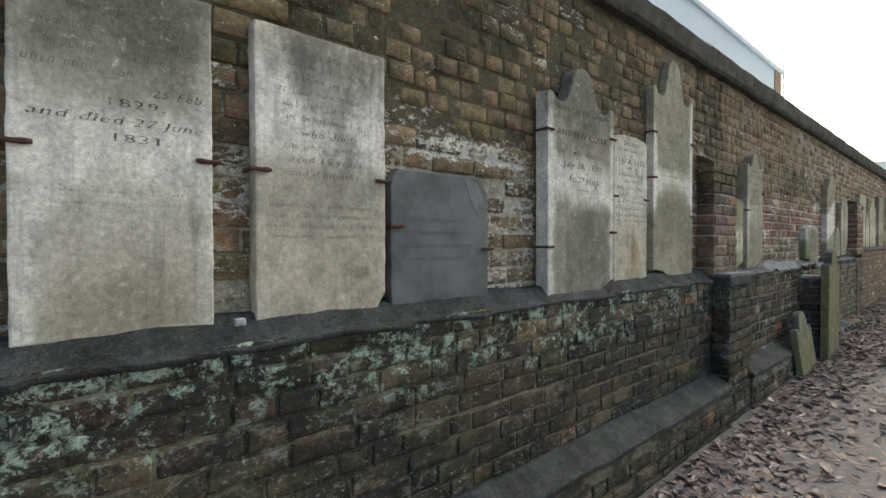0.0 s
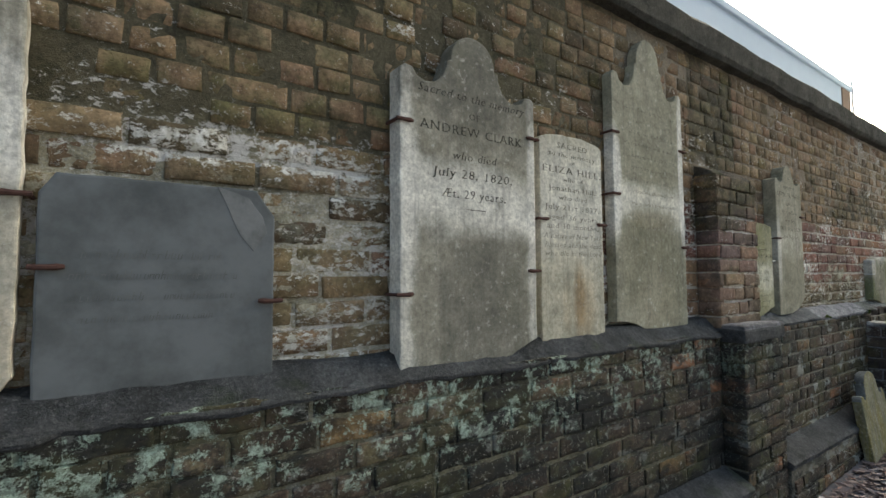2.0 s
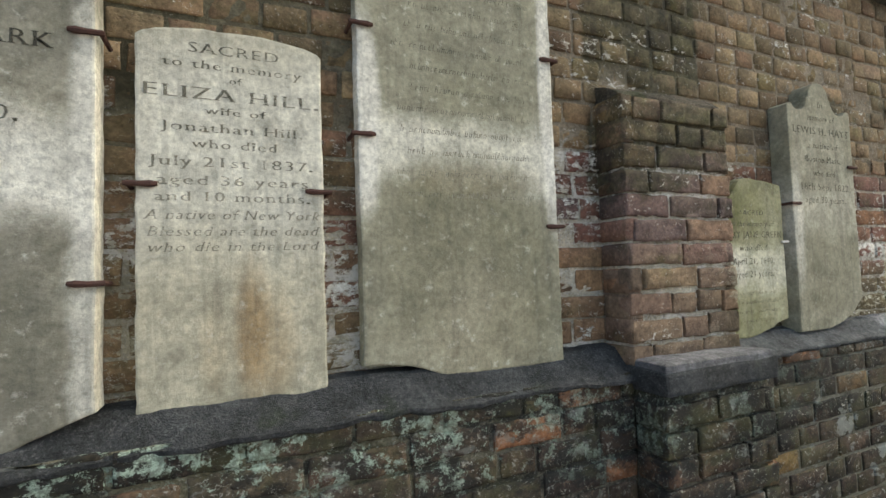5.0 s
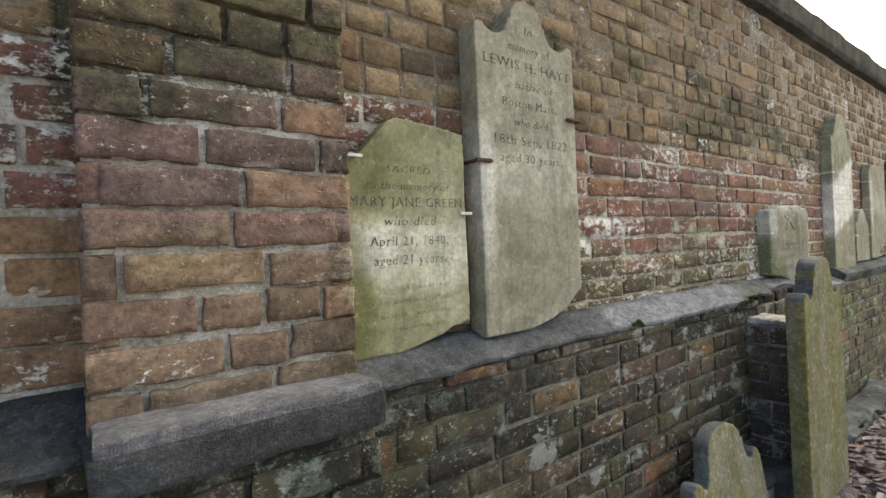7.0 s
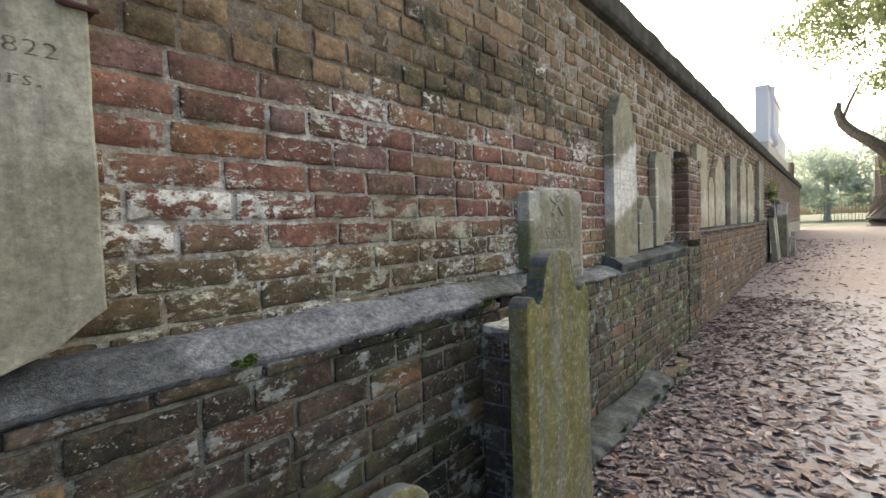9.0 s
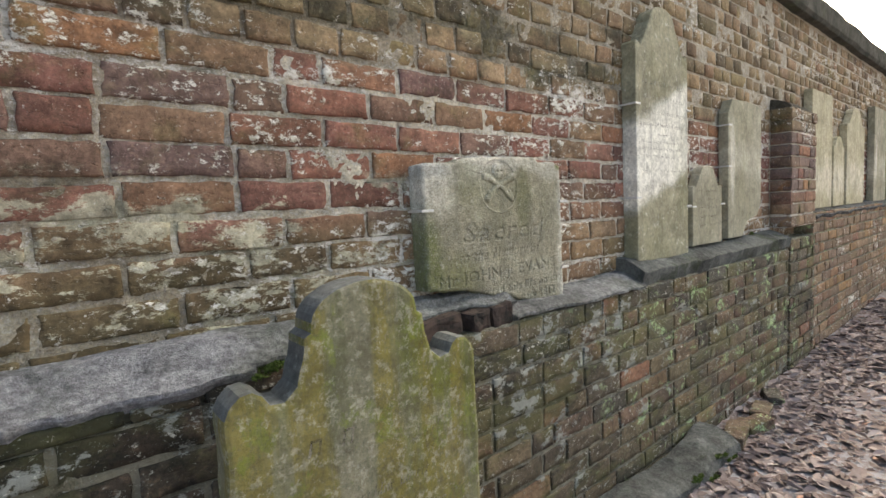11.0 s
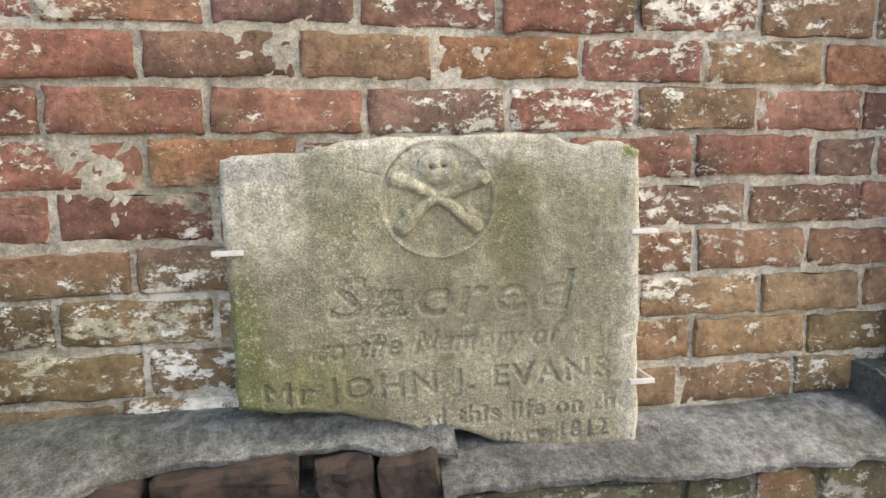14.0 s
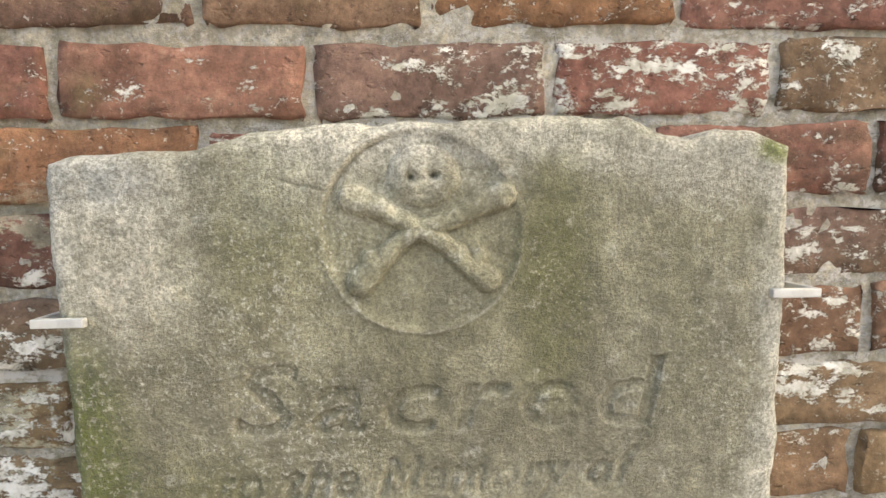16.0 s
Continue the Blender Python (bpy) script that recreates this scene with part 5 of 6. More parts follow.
def capsule(gx, gz, pts, rad):
    """Height of a rounded bar along points, over a grid."""
    out = np.zeros(gx.shape)
    for (x0, z0), (x1, z1), r0, r1 in zip(pts, pts[1:], rad, rad[1:]):
        u = np.clip(((gx - x0) * (x1 - x0) + (gz - z0) * (z1 - z0)) / ((x1 - x0) ** 2 + (z1 - z0) ** 2), 0, 1)
        d = np.hypot(gx - x0 - u * (x1 - x0), gz - z0 - u * (z1 - z0)) / (r0 + u * (r1 - r0))
        out = np.maximum(out, np.sqrt(np.clip(1 - d ** 2, 0, 1)))
    return out


def carved_slab():
    n, m, thick = 360, 290, 0.065
    s, v = np.meshgrid(np.linspace(0, 1, n), np.linspace(0, 1, m))
    xl = -0.322 + 0.006 * (1 - v) + fbm(v, 0 * v, 9, 3, 1) * 0.005
    xr = 0.321 + fbm(v, 0 * v + 3, 9, 3, 2) * 0.005
    gx = xl + (xr - xl) * s
    top = np.interp(gx, (-0.33, -0.30, -0.24, -0.20, -0.15, -0.09, 0.0, 0.1, 0.17, 0.205, 0.232, 0.255, 0.285, 0.318, 0.33), (0.480, 0.490, 0.492, 0.492, 0.508, 0.513, 0.514, 0.518, 0.518, 0.504, 0.497, 0.507, 0.505, 0.492, 0.48)) + fbm(gx, gx * 0 + 1, 45, 3, 3) * 0.003
    bot = np.interp(gx, (-0.32, -0.25, -0.17, -0.10, -0.05, 0.02, 0.1, 0.2, 0.315), (0.112, 0.100, 0.092, 0.075, 0.058, 0.05, 0.02, 0.0, 0.006)) + fbm(gx, gx * 0 + 2, 40, 3, 4) * 0.004
    gz = bot + (top - bot) * v
    d = np.minimum(np.minimum(gx - xl, xr - gx), np.minimum(gz - bot, top - gz))
    r = 0.014
    edge = r - np.sqrt(np.clip(r ** 2 - (r - np.clip(d, 0, r)) ** 2, 0, None))
    out = -edge + fbm(gx, gz, 7, 3, 5) * 0.0022 + fbm(gx, gz, 60, 4, 6, 0.65) * 0.0016
    cx, cz, cr = -0.006, 0.420, 0.085
    q = np.hypot(gx - cx, gz - cz)
    a = np.arctan2(gz - cz, gx - cx)
    sunk = np.clip((cr - q) / 0.004, 0, 1)
    out -= sunk * (0.0028 + 0.0015 * np.cos(a - 2.2))
    out += np.exp(-((q - cr - 0.003) / 0.0022) ** 2) * 0.0014 * np.clip(0.6 - np.sin(a), 0, 1.4)
    groove_span = np.clip(1.4 - np.abs(a - 2.35) * 1.3, 0, 1)
    out -= np.exp(-((q - cr) / 0.0022) ** 2) * 0.006 * groove_span
    worn = 1 + 0.25 * fbm(gx, gz, 70, 2, 8)
    bones = capsule(gx, gz, [(-0.066, 0.449), (-0.045, 0.443), (-0.025, 0.432), (-0.008, 0.423), (0.012, 0.411), (0.030, 0.395), (0.050, 0.379)], (0.0125, 0.0105, 0.009, 0.0085, 0.0085, 0.010, 0.0125))
    bones = np.maximum(bones, capsule(gx, gz, [(0.062, 0.450), (0.042, 0.442), (0.020, 0.431), (-0.008, 0.423), (-0.028, 0.410), (-0.044, 0.394), (-0.060, 0.377)], (0.0125, 0.0105, 0.009, 0.0085, 0.0085, 0.010, 0.0125)))
    for kx, kz, kr in ((0.041, 0.399, 0.0095), (-0.050, 0.398, 0.0095)):
        bones = np.maximum(bones, 0.85 * np.sqrt(np.clip(1 - np.hypot(gx - kx, gz - kz) ** 2 / kr ** 2, 0, 1)))
    out += bones * 0.0085 * worn
    dome = np.sqrt(np.clip(1 - ((gx + 0.004) / (0.031 - 0.25 * np.clip(0.458 - gz, 0, 0.04))) ** 2 - ((gz - 0.468) / 0.027) ** 2, 0, 1))
    out += np.where(bones > 0, 0.4, 1.0) * dome * 0.0092 * worn
    for ex, ez, er in ((-0.015, 0.467, 0.0042), (0.004, 0.468, 0.0038)):
        out -= 0.0085 * np.exp(-(((gx - ex) / er) ** 2 + ((gz - ez) / (er * 0.85)) ** 2))
    crack = np.abs(gz - 0.455 - (gx + 0.09) * -0.35 - fbm(gx, gz, 40, 2, 12) * 0.003)
    out -= 0.002 * np.exp(-(crack / 0.0013) ** 2) * ((gx > -0.125) & (gx < -0.085))
    lines = (("Sacred", 0.012, 0.242, 0.092, 0.15, 0.38, 0, 1.0), ("to the Memory of", -0.012, 0.183, 0.05, 0.35, 0.38, 1, 0.75), ("Mr JOHN J. EVANS", -0.005, 0.119, 0.05, 0.0, 0.54, 1.2, 0.9), ("arted this life on the", 0.10, 0.066, 0.042, 0.0, 0.40, 1.5, 0.8), ("uary 1812", 0.175, 0.024, 0.042, 0.0, 0.18, 1, 0.8))
    out -= text_depth(lines, gx, gz) * 0.0042 * np.clip(0.75 + 0.6 * fbm(gx, gz, 16, 3, 15), 0.15, 1.2)
    verts = np.stack([gx, -out, gz], -1).reshape(-1, 3).tolist()
    faces = []
    for r_ in range(m - 1):
        k = r_ * n
        faces += [(k + c, k + c + 1, k + n + c + 1, k + n + c) for c in range(n - 1)]
    ring = [*range(n), *[q * n + n - 1 for q in range(1, m)], *[(m - 1) * n + q for q in range(n - 2, -1, -1)], *[q * n for q in range(m - 2, 0, -1)]]
    base = len(verts)
    verts += [(verts[q][0], thick, verts[q][2]) for q in ring]
    faces += [(ring[(q + 1) % len(ring)], ring[q], base + q, base + (q + 1) % len(ring)) for q in range(len(ring))]
    faces.append(tuple(range(base, base + len(ring))))
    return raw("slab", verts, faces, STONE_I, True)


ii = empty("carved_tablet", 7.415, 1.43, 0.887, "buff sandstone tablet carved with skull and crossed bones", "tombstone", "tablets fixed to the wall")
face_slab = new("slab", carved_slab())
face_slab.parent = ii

# tablets J, K, L
j = tablet("wall_tablet", 8.517, 0.955, 1.428, [*bell(0.49, 0.965, 1.16)], 0.07, STONE_J, "tall pale marble tablet with urn-shaped head, half of it white", rough=0.003, seed=10)
rules(j, [(0.80, -0.19, 0.2, 0.034), (0.735, -0.19, 0.2, 0.026), (0.67, -0.19, 0.2, 0.026), (0.54, -0.2, 0.19, 0.016), (0.51, -0.2, 0.16, 0.016), (0.475, -0.2, 0.1, 0.016), (0.41, -0.2, 0.2, 0.014), (0.34, -0.2, 0.18, 0.014)], LETTER_PALE)
words(j, "a native of North Carolina", -0.01, 0.615, 0.03, LETTER_PALE, shear=0.25, width=0.42)
part("lettering", box(-0.06, 0.03, -0.0012, 0.002, 0.578, 0.581), LETTER_PALE, j)
k = tablet("small_tablet", 9.0, 0.985, 1.43, bell(0.36, 0.31, 0.42), 0.05, STONE_H, "small buff headstone with a round head and knobs", rough=0.002, seed=11)
rules(k, [(0.28 - 0.045 * i, -0.11, 0.11, 0.016) for i in range(5)], LETTER_SOFT)
ll = tablet("wall_tablet", 9.545, 0.99, 1.435, [(-0.26, 0), (-0.05, 0.0), (0.03, 0.09), (0.2, 0.12), (0.26, 0.2), (0.26, 0.78), (0.2, 0.80), (0.0, 0.81), (-0.2, 0.8), (-0.26, 0.72)], 0.055, STONE_H, "olive marble tablet broken along its foot", rough=0.003, seed=12)

# row of tablets beyond the second pier
for x, w, h, top, mat, form in ((11.17, 0.58, 0.90, 0.93, STONE_ROW, "rect"), (11.70, 0.36, 0.52, 0.61, STONE_ROW, "bell"), (12.32, 0.70, 0.74, 0.91, STONE_ROW, "bell"), (13.45, 0.62, 0.98, 1.01, STONE_H, "rect"),
                                (14.5, 0.68, 0.92, 1.10, STONE_ROW, "bell"), (15.45, 0.8, 0.95, 1.07, STONE_ROW, "bell"), (17.2, 0.8, 1.20, 1.25, STONE_H, "rect")):
    tablet("wall_tablet", x, 1.105, 1.43, bell(w, h, top) if form == "bell" else rect(w, top), 0.06, mat, "weathered marble tablet in a row on the mossy ledge", seed=int(x * 3), fine=0.05)

# clamps
for x, z, side in ((-0.03, 1.43, -1), (0.40, 1.426, 1), (0.52, 1.42, -1), (0.985, 1.42, 1), (1.02, 1.26, -1), (1.528, 1.17, 1)):
    clamp(x, z, side, 1.435)
for x, z, side in ((1.917, 1.753, -1), (1.917, 1.177, -1), (2.535, 1.783, 1), (2.535, 1.255, 1)):
    clamp(x, z, side, 1.405)
for x, z, side in ((2.60, 1.472, -1), (3.01, 1.467, 1), (3.105, 1.927, -1), (3.105, 1.627, -1), (3.735, 1.915, 1), (3.735, 1.384, 1)):
    clamp(x, z, side, 1.438)
for x, z, side in ((4.90, 1.486, -1), (5.345, 1.656, 1)):
    clamp(x, z, side, 1.415)
for x, z, side, face in ((4.49, 1.471, -1, 1.43), (4.85, 1.33, 1, 1.43), (7.098, 1.236, -1, 1.43), (7.742, 1.249, 1, 1.43), (7.742, 1.003, 1, 1.43), (8.268, 1.659, -1, 1.428), (8.268, 1.249, -1, 1.428), (8.766, 1.67, 1, 1.428), (8.766, 1.198, 1, 1.428), (8.815, 1.191, -1, 1.43), (9.184, 1.196, 1, 1.43), (9.29, 1.642, -1, 1.435), (9.29, 1.408, -1, 1.435)):
    clamp(x, z, side, face, STEEL, 0.05)

# free-standing headstones
def knobbed(half, top):
    """Outline with a round head, hollow shoulders and a small knob at each side."""
    right = [(half, 0.0), (half - 0.004, top - 0.19), (half - 0.012, top - 0.172), (half - 0.03, top - 0.155), (half - 0.05, top - 0.152), (half - 0.066, top - 0.163), (half - 0.078, top - 0.182), (half - 0.10, top - 0.184), (half - 0.122, top - 0.165), (half - 0.135, top - 0.125), (half - 0.139, top - 0.086), (half - 0.152, top - 0.078)]
    for i in range(1, 10):
        u = math.pi / 2 * i / 9
        right.append(((half - 0.152) * math.cos(u), top - 0.075 + 0.075 * math.sin(u)))
    return right + [(-x, z) for x, z in right[::-1][1:]]


s2 = tablet("headstone", 6.703, profile(6.7) - 0.112, 1.09, knobbed(0.265, 1.129 - profile(6.7) + 0.1), 0.075, STONE_S, "mossy olive headstone standing before the brick wall", group="headstones on the ground", seed=20, rough=0.003, bevel=0.008, fine=0.012)
rules(s2, [(0.98, -0.16, -0.1, 0.05), (0.98, -0.07, -0.05, 0.05), (0.86, -0.14, 0.12, 0.022), (0.78, -0.16, 0.15, 0.022)], LETTER_FAINT)
s1 = tablet("headstone", 5.93, -0.2, 1.13, knobbed(0.285, 0.70), 0.06, STONE_S, "low grey-green headstone leaning back against the footing", lean=-8, group="headstones on the ground", seed=21, rough=0.004, bevel=0.008)
for stone in (s2, s1):
    face_mesh = stone.children[0].data
    face_mesh.materials.append(STONE_RIM)
    for q in face_mesh.polygons:
        # faces turned up, and high ones turned to +x, take the grey rim
        q.material_index = 1 if abs(q.normal.y) < 0.9 and (q.normal.z > 0.12 or (q.normal.x > 0.1 and q.center.z > 0.9)) else 0
slab = tablet("leaning_slab", 18.1, profile(18.1) - 0.05, 1.17, rect(0.85, 1.02), 0.1, STONE_F, "dark stone slab leaning against the wall base", lean=-5, group="headstones on the ground", seed=22)

# dark stones by the far end of the wall
for x, y, w, h in ((19.6, 1.30, 0.7, 1.35), (20.9, 1.28, 0.7, 1.5), (22.6, 1.25, 0.8, 1.2)):
    tablet("dark_headstone", x, profile(x) - 0.1, y, bell(w, h * 0.8, h), 0.1, SLATE, "dark weathered headstone standing against the far wall", lean=-3, group="headstones on the ground", seed=int(x))
tablet("stone_post", 19.2, profile(19.2) - 0.1, 1.1, rect(0.22, 1.36), 0.2, STONE_J, "pale square stone post at the end of the ledge", "post", group="headstones on the ground", seed=31)
tablet("low_headstone", 19.4, profile(19.4) - 0.1, 0.95, bell(0.45, 0.55, 0.7), 0.08, STONE_H, "small pale headstone near the end of the ledge", group="headstones on the ground", seed=32)

# black brick stack
stack = empty("brick_stack", 6.712, 1.3, 0.1, "short stack of black painted bricks with a pale mortar cap", "brick stack")
part("core", box(-0.126, 0.09, -0.096, 0.09, -0.1, 0.70, 0.002), CEMENT_PALE, stack, "pale lime mortar joints")
part("foot", box(-0.26, 0.12, -0.15, 0.07, -0.32, 0.045, 0.012, 0.008, 3), CEMENT, stack, "dark stone foot of the stack")
for kk in range(7):
    z = 0.05 + kk * 0.092
    spans = ((-0.13, 0.10),) if kk % 2 else ((-0.13, -0.01), (0.004, 0.10))
    for x0, x1 in spans:
        for y0, y1 in (((-0.1, 0.08),) if kk % 2 else ((-0.1, -0.02), (-0.012, 0.08))):
            part("brick", box(x0, x1, y0, y1, z, z + 0.082, 0.007, 0.004, 1), BLACK_BRICK, stack)
part("cap", box(-0.125, 0.07, -0.09, 0.08, 0.685, 0.722, 0.016, 0.012, 4), PAINT_WHITE, stack, "flaking white mortar cap")

# loose bricks and stones
def broken_brick(x, y, z, rz, length, height, material, label, ry=-3.0):
    bm = box(-length / 2, length / 2, -0.045, 0.05, -height / 2, height / 2, 0.012, 0.0, 3)
    for v in bm.verts:
        v.co += Vector(noise.noise_vector((v.co + Vector((x, y, z))) * 22)) * 0.009 + Vector(noise.noise_vector((v.co + Vector((x, 1, z))) * 70)) * 0.003
    ob = tagged(new("loose_brick", mesh_of("loose_brick", bm, material)), label, "brick", "loose bricks")
    ob.matrix_basis = pose(x, y, z, 2, ry, rz)


for x, y, z, rz, s in ((8.86, 1.24, 0.03, 12, 1.0), (9.05, 1.22, 0.02, -20, 0.9), (9.25, 1.25, 0.02, 8, 0.8), (9.5, 1.27, 0.02, 30, 0.7)):
    broken_brick(x, y, z, rz, 0.21 * s, 0.065, BLACK_BRICK, "loose old brick lying on the ground, dark and crumbling")
broken_brick(7.085, 1.425, 0.895, 3, 0.20, 0.066, BROKEN_BRICK, "broken red-brown brick loose under the cracked ledge", -4)
broken_brick(6.79, 1.43, 0.892, 4, 0.10, 0.06, BROKEN_BRICK, "broken dark brick end under the cracked ledge", -2)
broken_brick(6.91, 1.43, 0.892, -5, 0.13, 0.06, BROKEN_BRICK, "broken mossy brick loose under the cracked ledge", 2)
broken_brick(7.255, 1.42, 0.892, 8, 0.085, 0.06, BROKEN_BRICK, "broken dark brick end under the cracked ledge")
broken_brick(7.355, 1.42, 0.894, -4, 0.09, 0.066, BROKEN_BRICK, "broken dark brick end under the cracked ledge")
pebble = tagged(new("white_pebble", mesh_of("white_pebble", box(-0.017, 0.017, -0.012, 0.012, -0.012, 0.012, 0.008, 0.005, 2), PAINT_WHITE)), "small white stone lying on the ledge", "stone")
pebble.location = (0.46, 1.41, 0.975)

# ---- behind and beyond ----
house = empty("white_house", 28, 4, 0.4, "white clapboard house rising behind the brick wall", "house")
part("wall", box(2.5, 8, -1.9, 4, 0, 4.6), SIDING, house)
part("porch", box(-2.2, 2.5, -1.95, -1.65, 3.5, 5.4), SIDING, house, "white boarded upper porch")
for q in range(11):
    part("board", box(-2.1, 2.5, -1.985, -1.95, 3.56 + q * 0.165, 3.705 + q * 0.165), SIDING, house)
part("eave", box(-2.25, 8.2, -2.0, -1.6, 3.1, 3.5, 0.03), TRIM, house, "cream eave board")
part("roof", box(-2.3, 8.3, -2.05, -1.6, 5.4, 5.48, 0.02), SIDING, house)
part("downpipe", tube([(-2.15, -2.12, 5.4), (-2.15, -2.12, 3.7), (-2.1, -2.2, 3.5), (-2.0, -2.2, 3.4), (-1.9, -2.12, 3.35)], (0.09, 0.09, 0.09, 0.09, 0.09), 10), SIDING, house)
part("corner_board", box(-2.25, -2.1, -2.0, -1.6, 3.5, 5.4), SIDING, house)

blue = empty("tall_building", 24, 12, 0, "pale blue rendered building far behind the wall", "building")
part("wall", box(-10, 9.5, -4, 6, 0, 11.0), BLUEWALL, blue)
part("parapet", box(-10.1, 9.6, -4.1, 6.1, 11.0, 11.3, 0.05), BLUEWALL, blue)
part("chimney", box(8.2, 9.45, -4.05, -2.8, 8.0, 11.2), CHIMNEY, blue)
part("mast", tube([(9.6, -4.1, 8), (9.6, -4.1, 11.6)], (0.06, 0.05), 6), SIDING, blue)

post = tagged(new("tall_post", mesh_of("tall_post", tube([(36.7, 1.95, 0), (36.7, 1.95, 4.0)], (0.2, 0.18), 8), BARK)), "dark square post at the end of the wall", "post")


def leaf_cloud(centre, radii, count, size, seed, clumps=14):
    """Many small leaf blades gathered in clumps."""
    rng = np.random.default_rng(seed)
    cs = rng.normal(0, 0.45, (clumps, 3)) * radii
    verts, faces = [], []
    for i in range(count):
        p = Vector(centre) + Vector(cs[rng.integers(clumps)]) + Vector(rng.normal(0, 0.16, 3) * radii)
        u = Vector(rng.normal(0, 1, 3)).normalized() * size * rng.uniform(0.6, 1.4)
        w = u.cross(Vector(rng.normal(0, 1, 3))).normalized() * size * 0.45
        b = len(verts)
        verts += [tuple(p - u), tuple(p + w), tuple(p + u), tuple(p - w)]
        faces.append((b, b + 1, b + 2, b + 3))
    return verts, faces


def tree(name, x, y, z, trunk, limbs, crowns, label, material, leaf, seed, count):
    ob = empty(name, x, y, z, label, "tree")
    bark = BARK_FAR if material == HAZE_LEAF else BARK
    part("trunk", tube(trunk[0], trunk[1], 12), bark, ob)
    for pts, rad in limbs:
        part("limb", tube(pts, rad, 8), bark, ob)
    verts, faces = [], []
    for n, (c, r) in enumerate(crowns):
        vs, fs = leaf_cloud(c, r, count, leaf, seed + n)
        b = len(verts)
        verts += vs
        faces += [tuple(b + q for q in f) for f in fs]
    crown = new("crown", raw("crown", verts, faces, material))
    crown.parent = ob
    tagged(crown, kind="stuff")
    return ob


tree("live_oak", 40, -2.2, 0.45, ([(0, 0, -0.3), (0.05, 0, 0.4), (0, -0.1, 1.6), (0.2, -0.1, 3.6), (0, -0.8, 5.5), (0, -2.0, 8)], (1.5, 1.0, 0.8, 0.7, 0.5, 0.3)),
     [([(0, -0.4, 3.3), (-0.6, 0.3, 4.05), (-1.0, 0.96, 4.62), (-1.0, 1.5, 5.05), (-1.0, 1.95, 5.6), (-1.0, 2.18, 6.3), (-1.05, 2.1, 6.75)], (0.4, 0.33, 0.28, 0.26, 0.24, 0.2, 0.12)), ([(-1.0, 2.0, 5.7), (-1.1, 1.7, 6.6), (-1.2, 1.2, 7.8)], (0.1, 0.07, 0.04))],
     [((-2, 2.4, 11.0), (3.0, 3.4, 3.4)), ((-1, -1, 10), (4, 4, 2.8)), ((-9, 0.2, 10.4), (3, 2.4, 1.8)), ((-1.4, -1.4, 5.0), (1.6, 1.6, 1.7)), ((-2, -3, 7.5), (2, 2.4, 2)), ((-1, 1.0, 13), (3, 3, 2.4))], "large live oak with a crooked limb over the path", GREEN_LEAF, 0.15, 3, 2700)
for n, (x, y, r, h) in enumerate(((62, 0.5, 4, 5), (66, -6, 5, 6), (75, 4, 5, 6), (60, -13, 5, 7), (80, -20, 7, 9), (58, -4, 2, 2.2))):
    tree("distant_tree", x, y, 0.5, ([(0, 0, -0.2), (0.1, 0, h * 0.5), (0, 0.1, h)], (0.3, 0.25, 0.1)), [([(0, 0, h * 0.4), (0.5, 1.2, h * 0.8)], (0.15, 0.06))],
         [((0, 0, h), (r, r, h * 0.5)), ((0.5, -1, h * 0.55), (r, r, h * 0.35))], "grey-green tree beyond the far fence, coloured pale for haze", HAZE_LEAF, 0.28, 50 + n * 5, 1700)

fence = empty("iron_fence", 52, -4, 0.5, "black iron railing round plots in the distance", "fence")
part("rail", box(-0.02, 0.02, -9, 5, 1.25, 1.3), IRON, fence)
part("rail", box(-0.02, 0.02, -9, 5, 0.15, 0.2), IRON, fence)
for q in range(70):
    part("post", box(-0.015, 0.015, -9 + q * 0.2, -8.97 + q * 0.2, 0, 1.45), IRON, fence)

# fallen leaves
rng = np.random.default_rng(4)
verts, faces = [], []
for i in range(26000):
    x = rng.uniform(-3, 26) if i % 3 == 0 else rng.uniform(-3, 8) if i % 3 == 1 else rng.uniform(6.5, 13)
    y = (1.36 if x > 8.8 else 1.3) - abs(rng.normal(0, 0.38 if x < 7.5 else 0.65)) if i % 9 else rng.uniform(-4, 1.2)
    if x > 7.1 or y < 1.19:
        s = 0.009 + 0.028 * rng.uniform() ** 1.9
        m = pose(x, y, profile(x) + noise.noise(Vector((x * 1.3, y * 1.3, 0))) * 0.02 + noise.noise(Vector((x * 5, y * 5, 3))) * 0.008 + 0.008, rng.normal(0, 11), rng.normal(0, 11), rng.uniform(0, 360))
        c, wide, b = rng.uniform(-0.3, 0.6) * s, rng.uniform(0.4, 0.8), len(verts)
        for q in ((-1.35 * s, 0, c * 0.5), (-0.5 * s, -wide * s, c), (0.6 * s, -0.85 * wide * s, c * 0.6), (1.45 * s, 0, 0.1 * s), (0.5 * s, 0.9 * wide * s, c), (-0.6 * s, wide * s, c * 0.7), (0, 0, 0)):
            verts.append(tuple(m @ Vector(q)))
        faces += [(b + 6, b + q, b + (q + 1) % 6) for q in range(6)]
tagged(new("fallen_leaves", raw("fallen_leaves", verts, faces, DEAD_LEAF)), "dry brown and pinkish leaves scattered on the path", "leaves", "", "stuff")

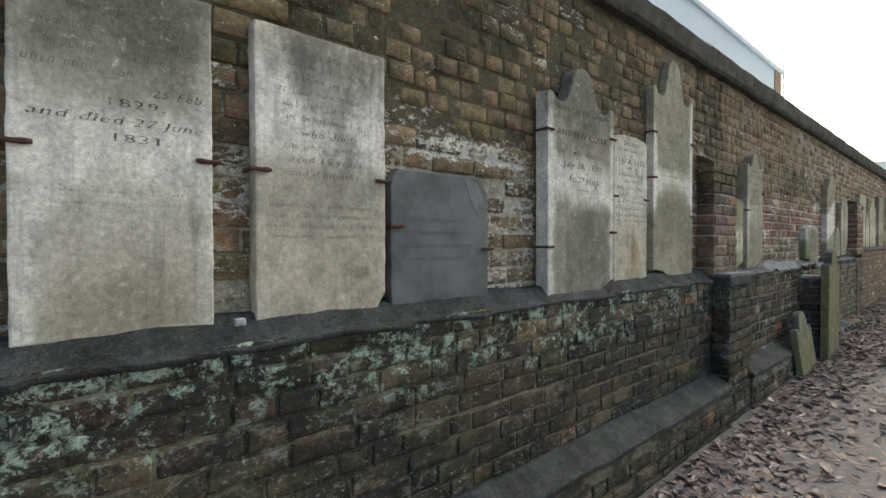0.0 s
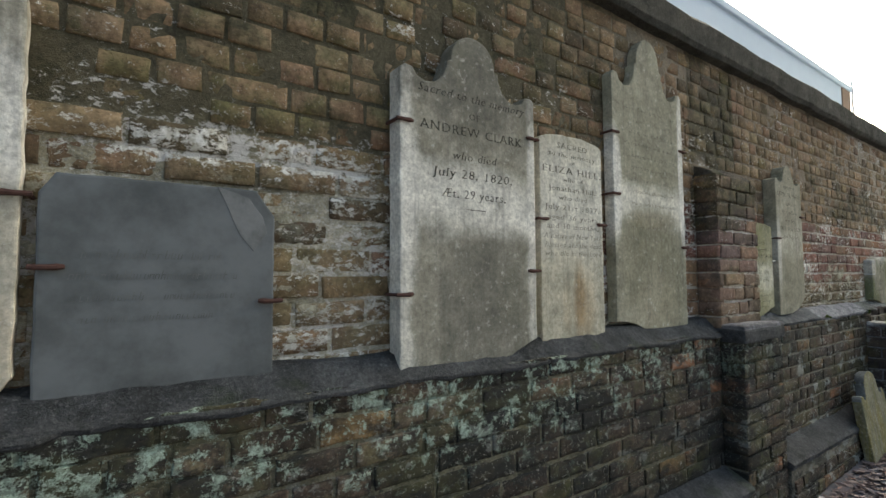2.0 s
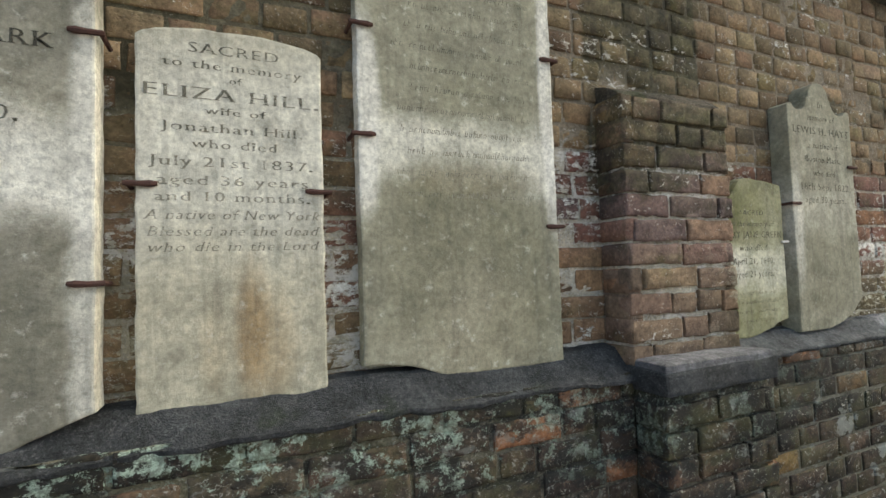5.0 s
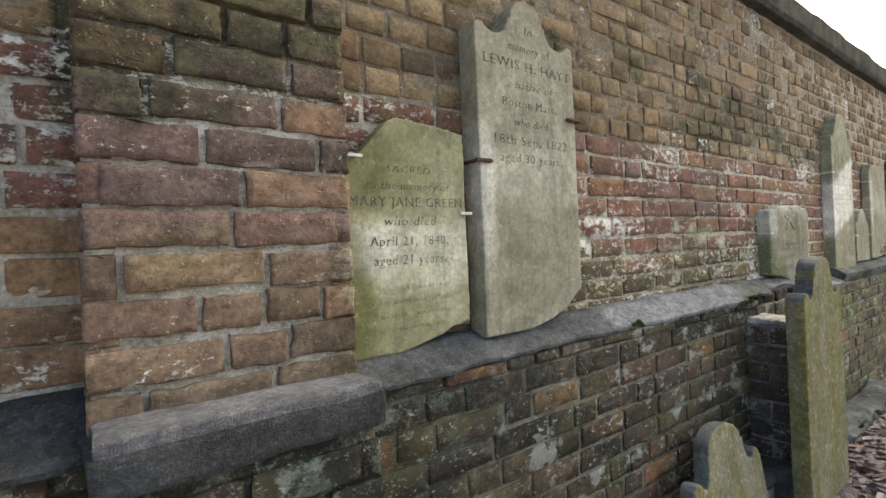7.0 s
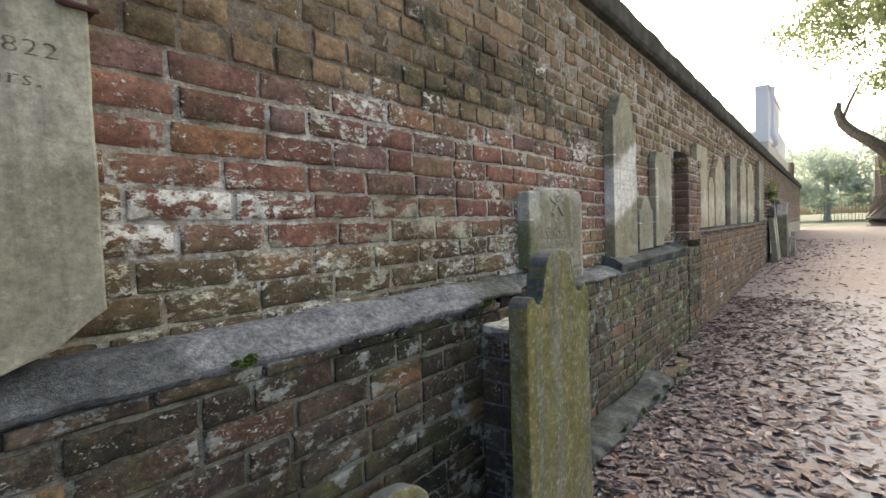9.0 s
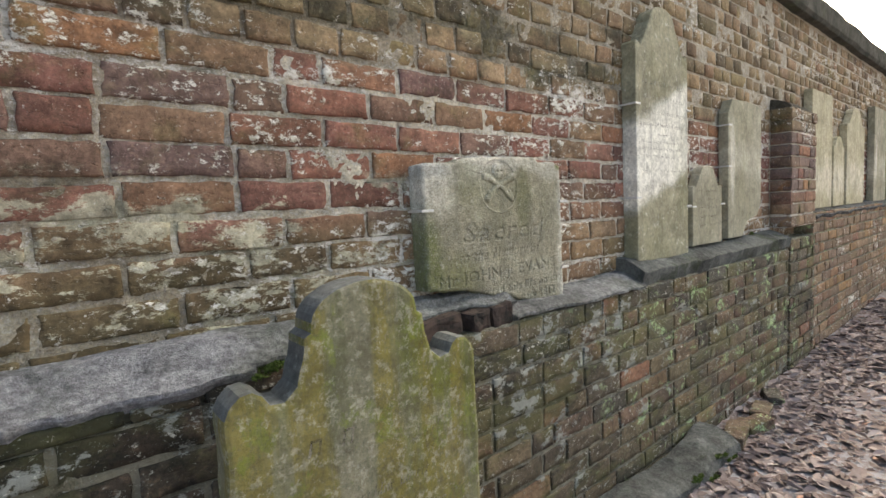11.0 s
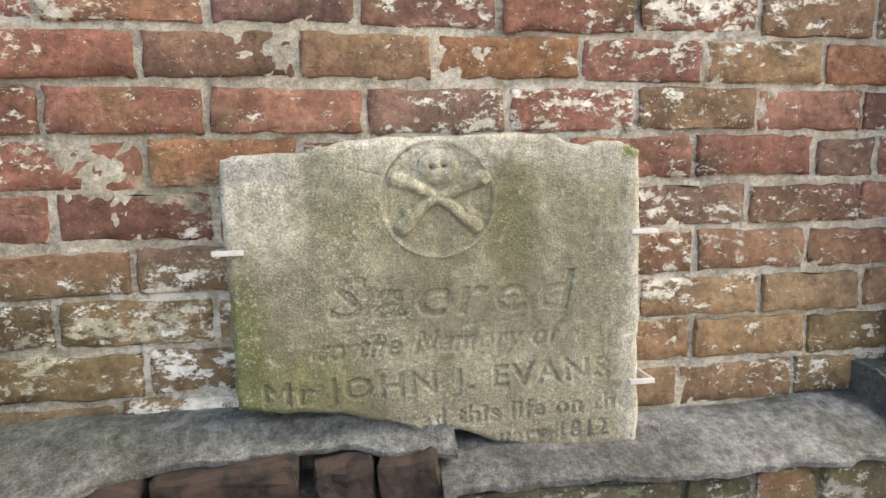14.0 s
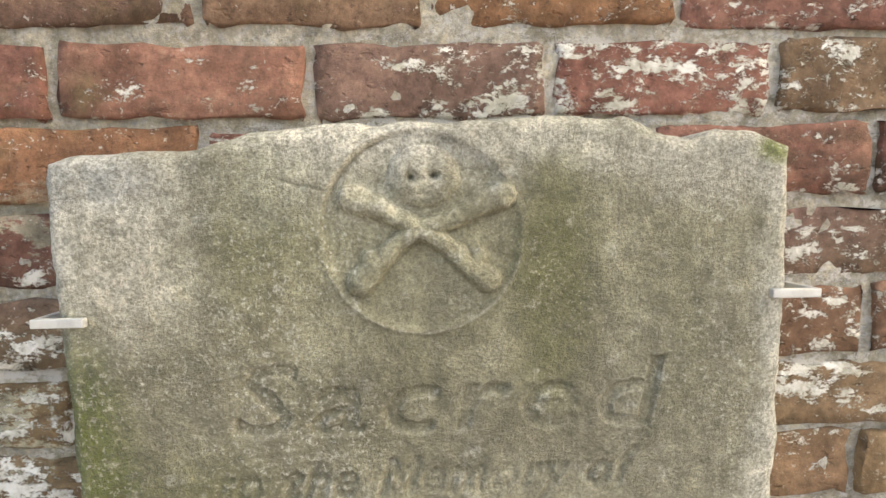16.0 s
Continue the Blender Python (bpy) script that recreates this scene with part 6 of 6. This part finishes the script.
# moss on the ledge
for x, y, z, s in ((5.58, 1.365, 0.915, 0.04), (6.60, 1.365, 0.91, 0.05), (8.0, 1.19, 0.05, 0.06), (8.3, 1.19, 0.045, 0.05), (7.7, 1.19, 0.05, 0.05), (8.55, 1.2, 0.05, 0.06), (9.62, 1.42, 1.0, 0.03), (7.55, 1.188, 0.0, 0.05), (7.85, 1.186, -0.01, 0.06), (8.12, 1.186, 0.0, 0.06), (8.42, 1.186, 0.0, 0.06), (8.66, 1.19, 0.0, 0.05)):
    vs, fs = leaf_cloud((x, y, z), (s, s * 0.4, s * 0.3), 350, 0.006, int(x * 10), 5)
    tagged(new("moss_tuft", raw("moss_tuft", vs, fs, MOSS)), "small tuft of green moss on the cement edge", "moss", "moss tufts")
# ivy hanging on the far wall
ivy_v, ivy_f = leaf_cloud((18.9, 1.38, 1.75), (0.4, 0.08, 0.28), 420, 0.05, 8, 9)
tagged(new("fern_clump", raw("fern_clump", ivy_v, ivy_f, GREEN_LEAF)), "green ivy clump hanging on the wall above the far ledge", "plant")

# ---- bricks, last ----
upper = courses(-3.2, 36, 0.91, TOP, 11, 0.05, True)
lay(WALLS["upper"], upper, FACE, BRICK, (7.2, 1.35), limit=300)
for key, x0, x1, top, near in (("low_1", -3.2, P1[0], 0.93, 1.5), ("low_2", P1[1], P2[0], 0.93, 7.4), ("low_3", P2[1], 18.3, 1.09, 11.5)):
    if key == "low_2":
        row = courses(x0, x1, -0.35, 0.87, 40 + int(near), 0.32, datum=ZERO + 0.0225)
        row += [(q[0], 0.879, q[2], 0.46) for q in courses(x0, 6.72, 0.84, 0.93, 71, 0.2)]
    else:
        row = courses(x0, x1, -0.35, top, 40 + int(near), 0.32)
    lay(WALLS[key], row, LOW_FACE, BRICK_PIER if key == "low_3" else BRICK_LOW, (near, 0.8), limit=300)
for key, x0, x1 in (("foot_1", -3.2, P1[0]), ("foot_2", P1[1], 6.45)):
    lay(WALLS[key], courses(x0, x1, -0.35, 0.09, 60 + int(x1), 0.2), 1.23, BRICK_LOW, (3.0, 0.0), limit=60)
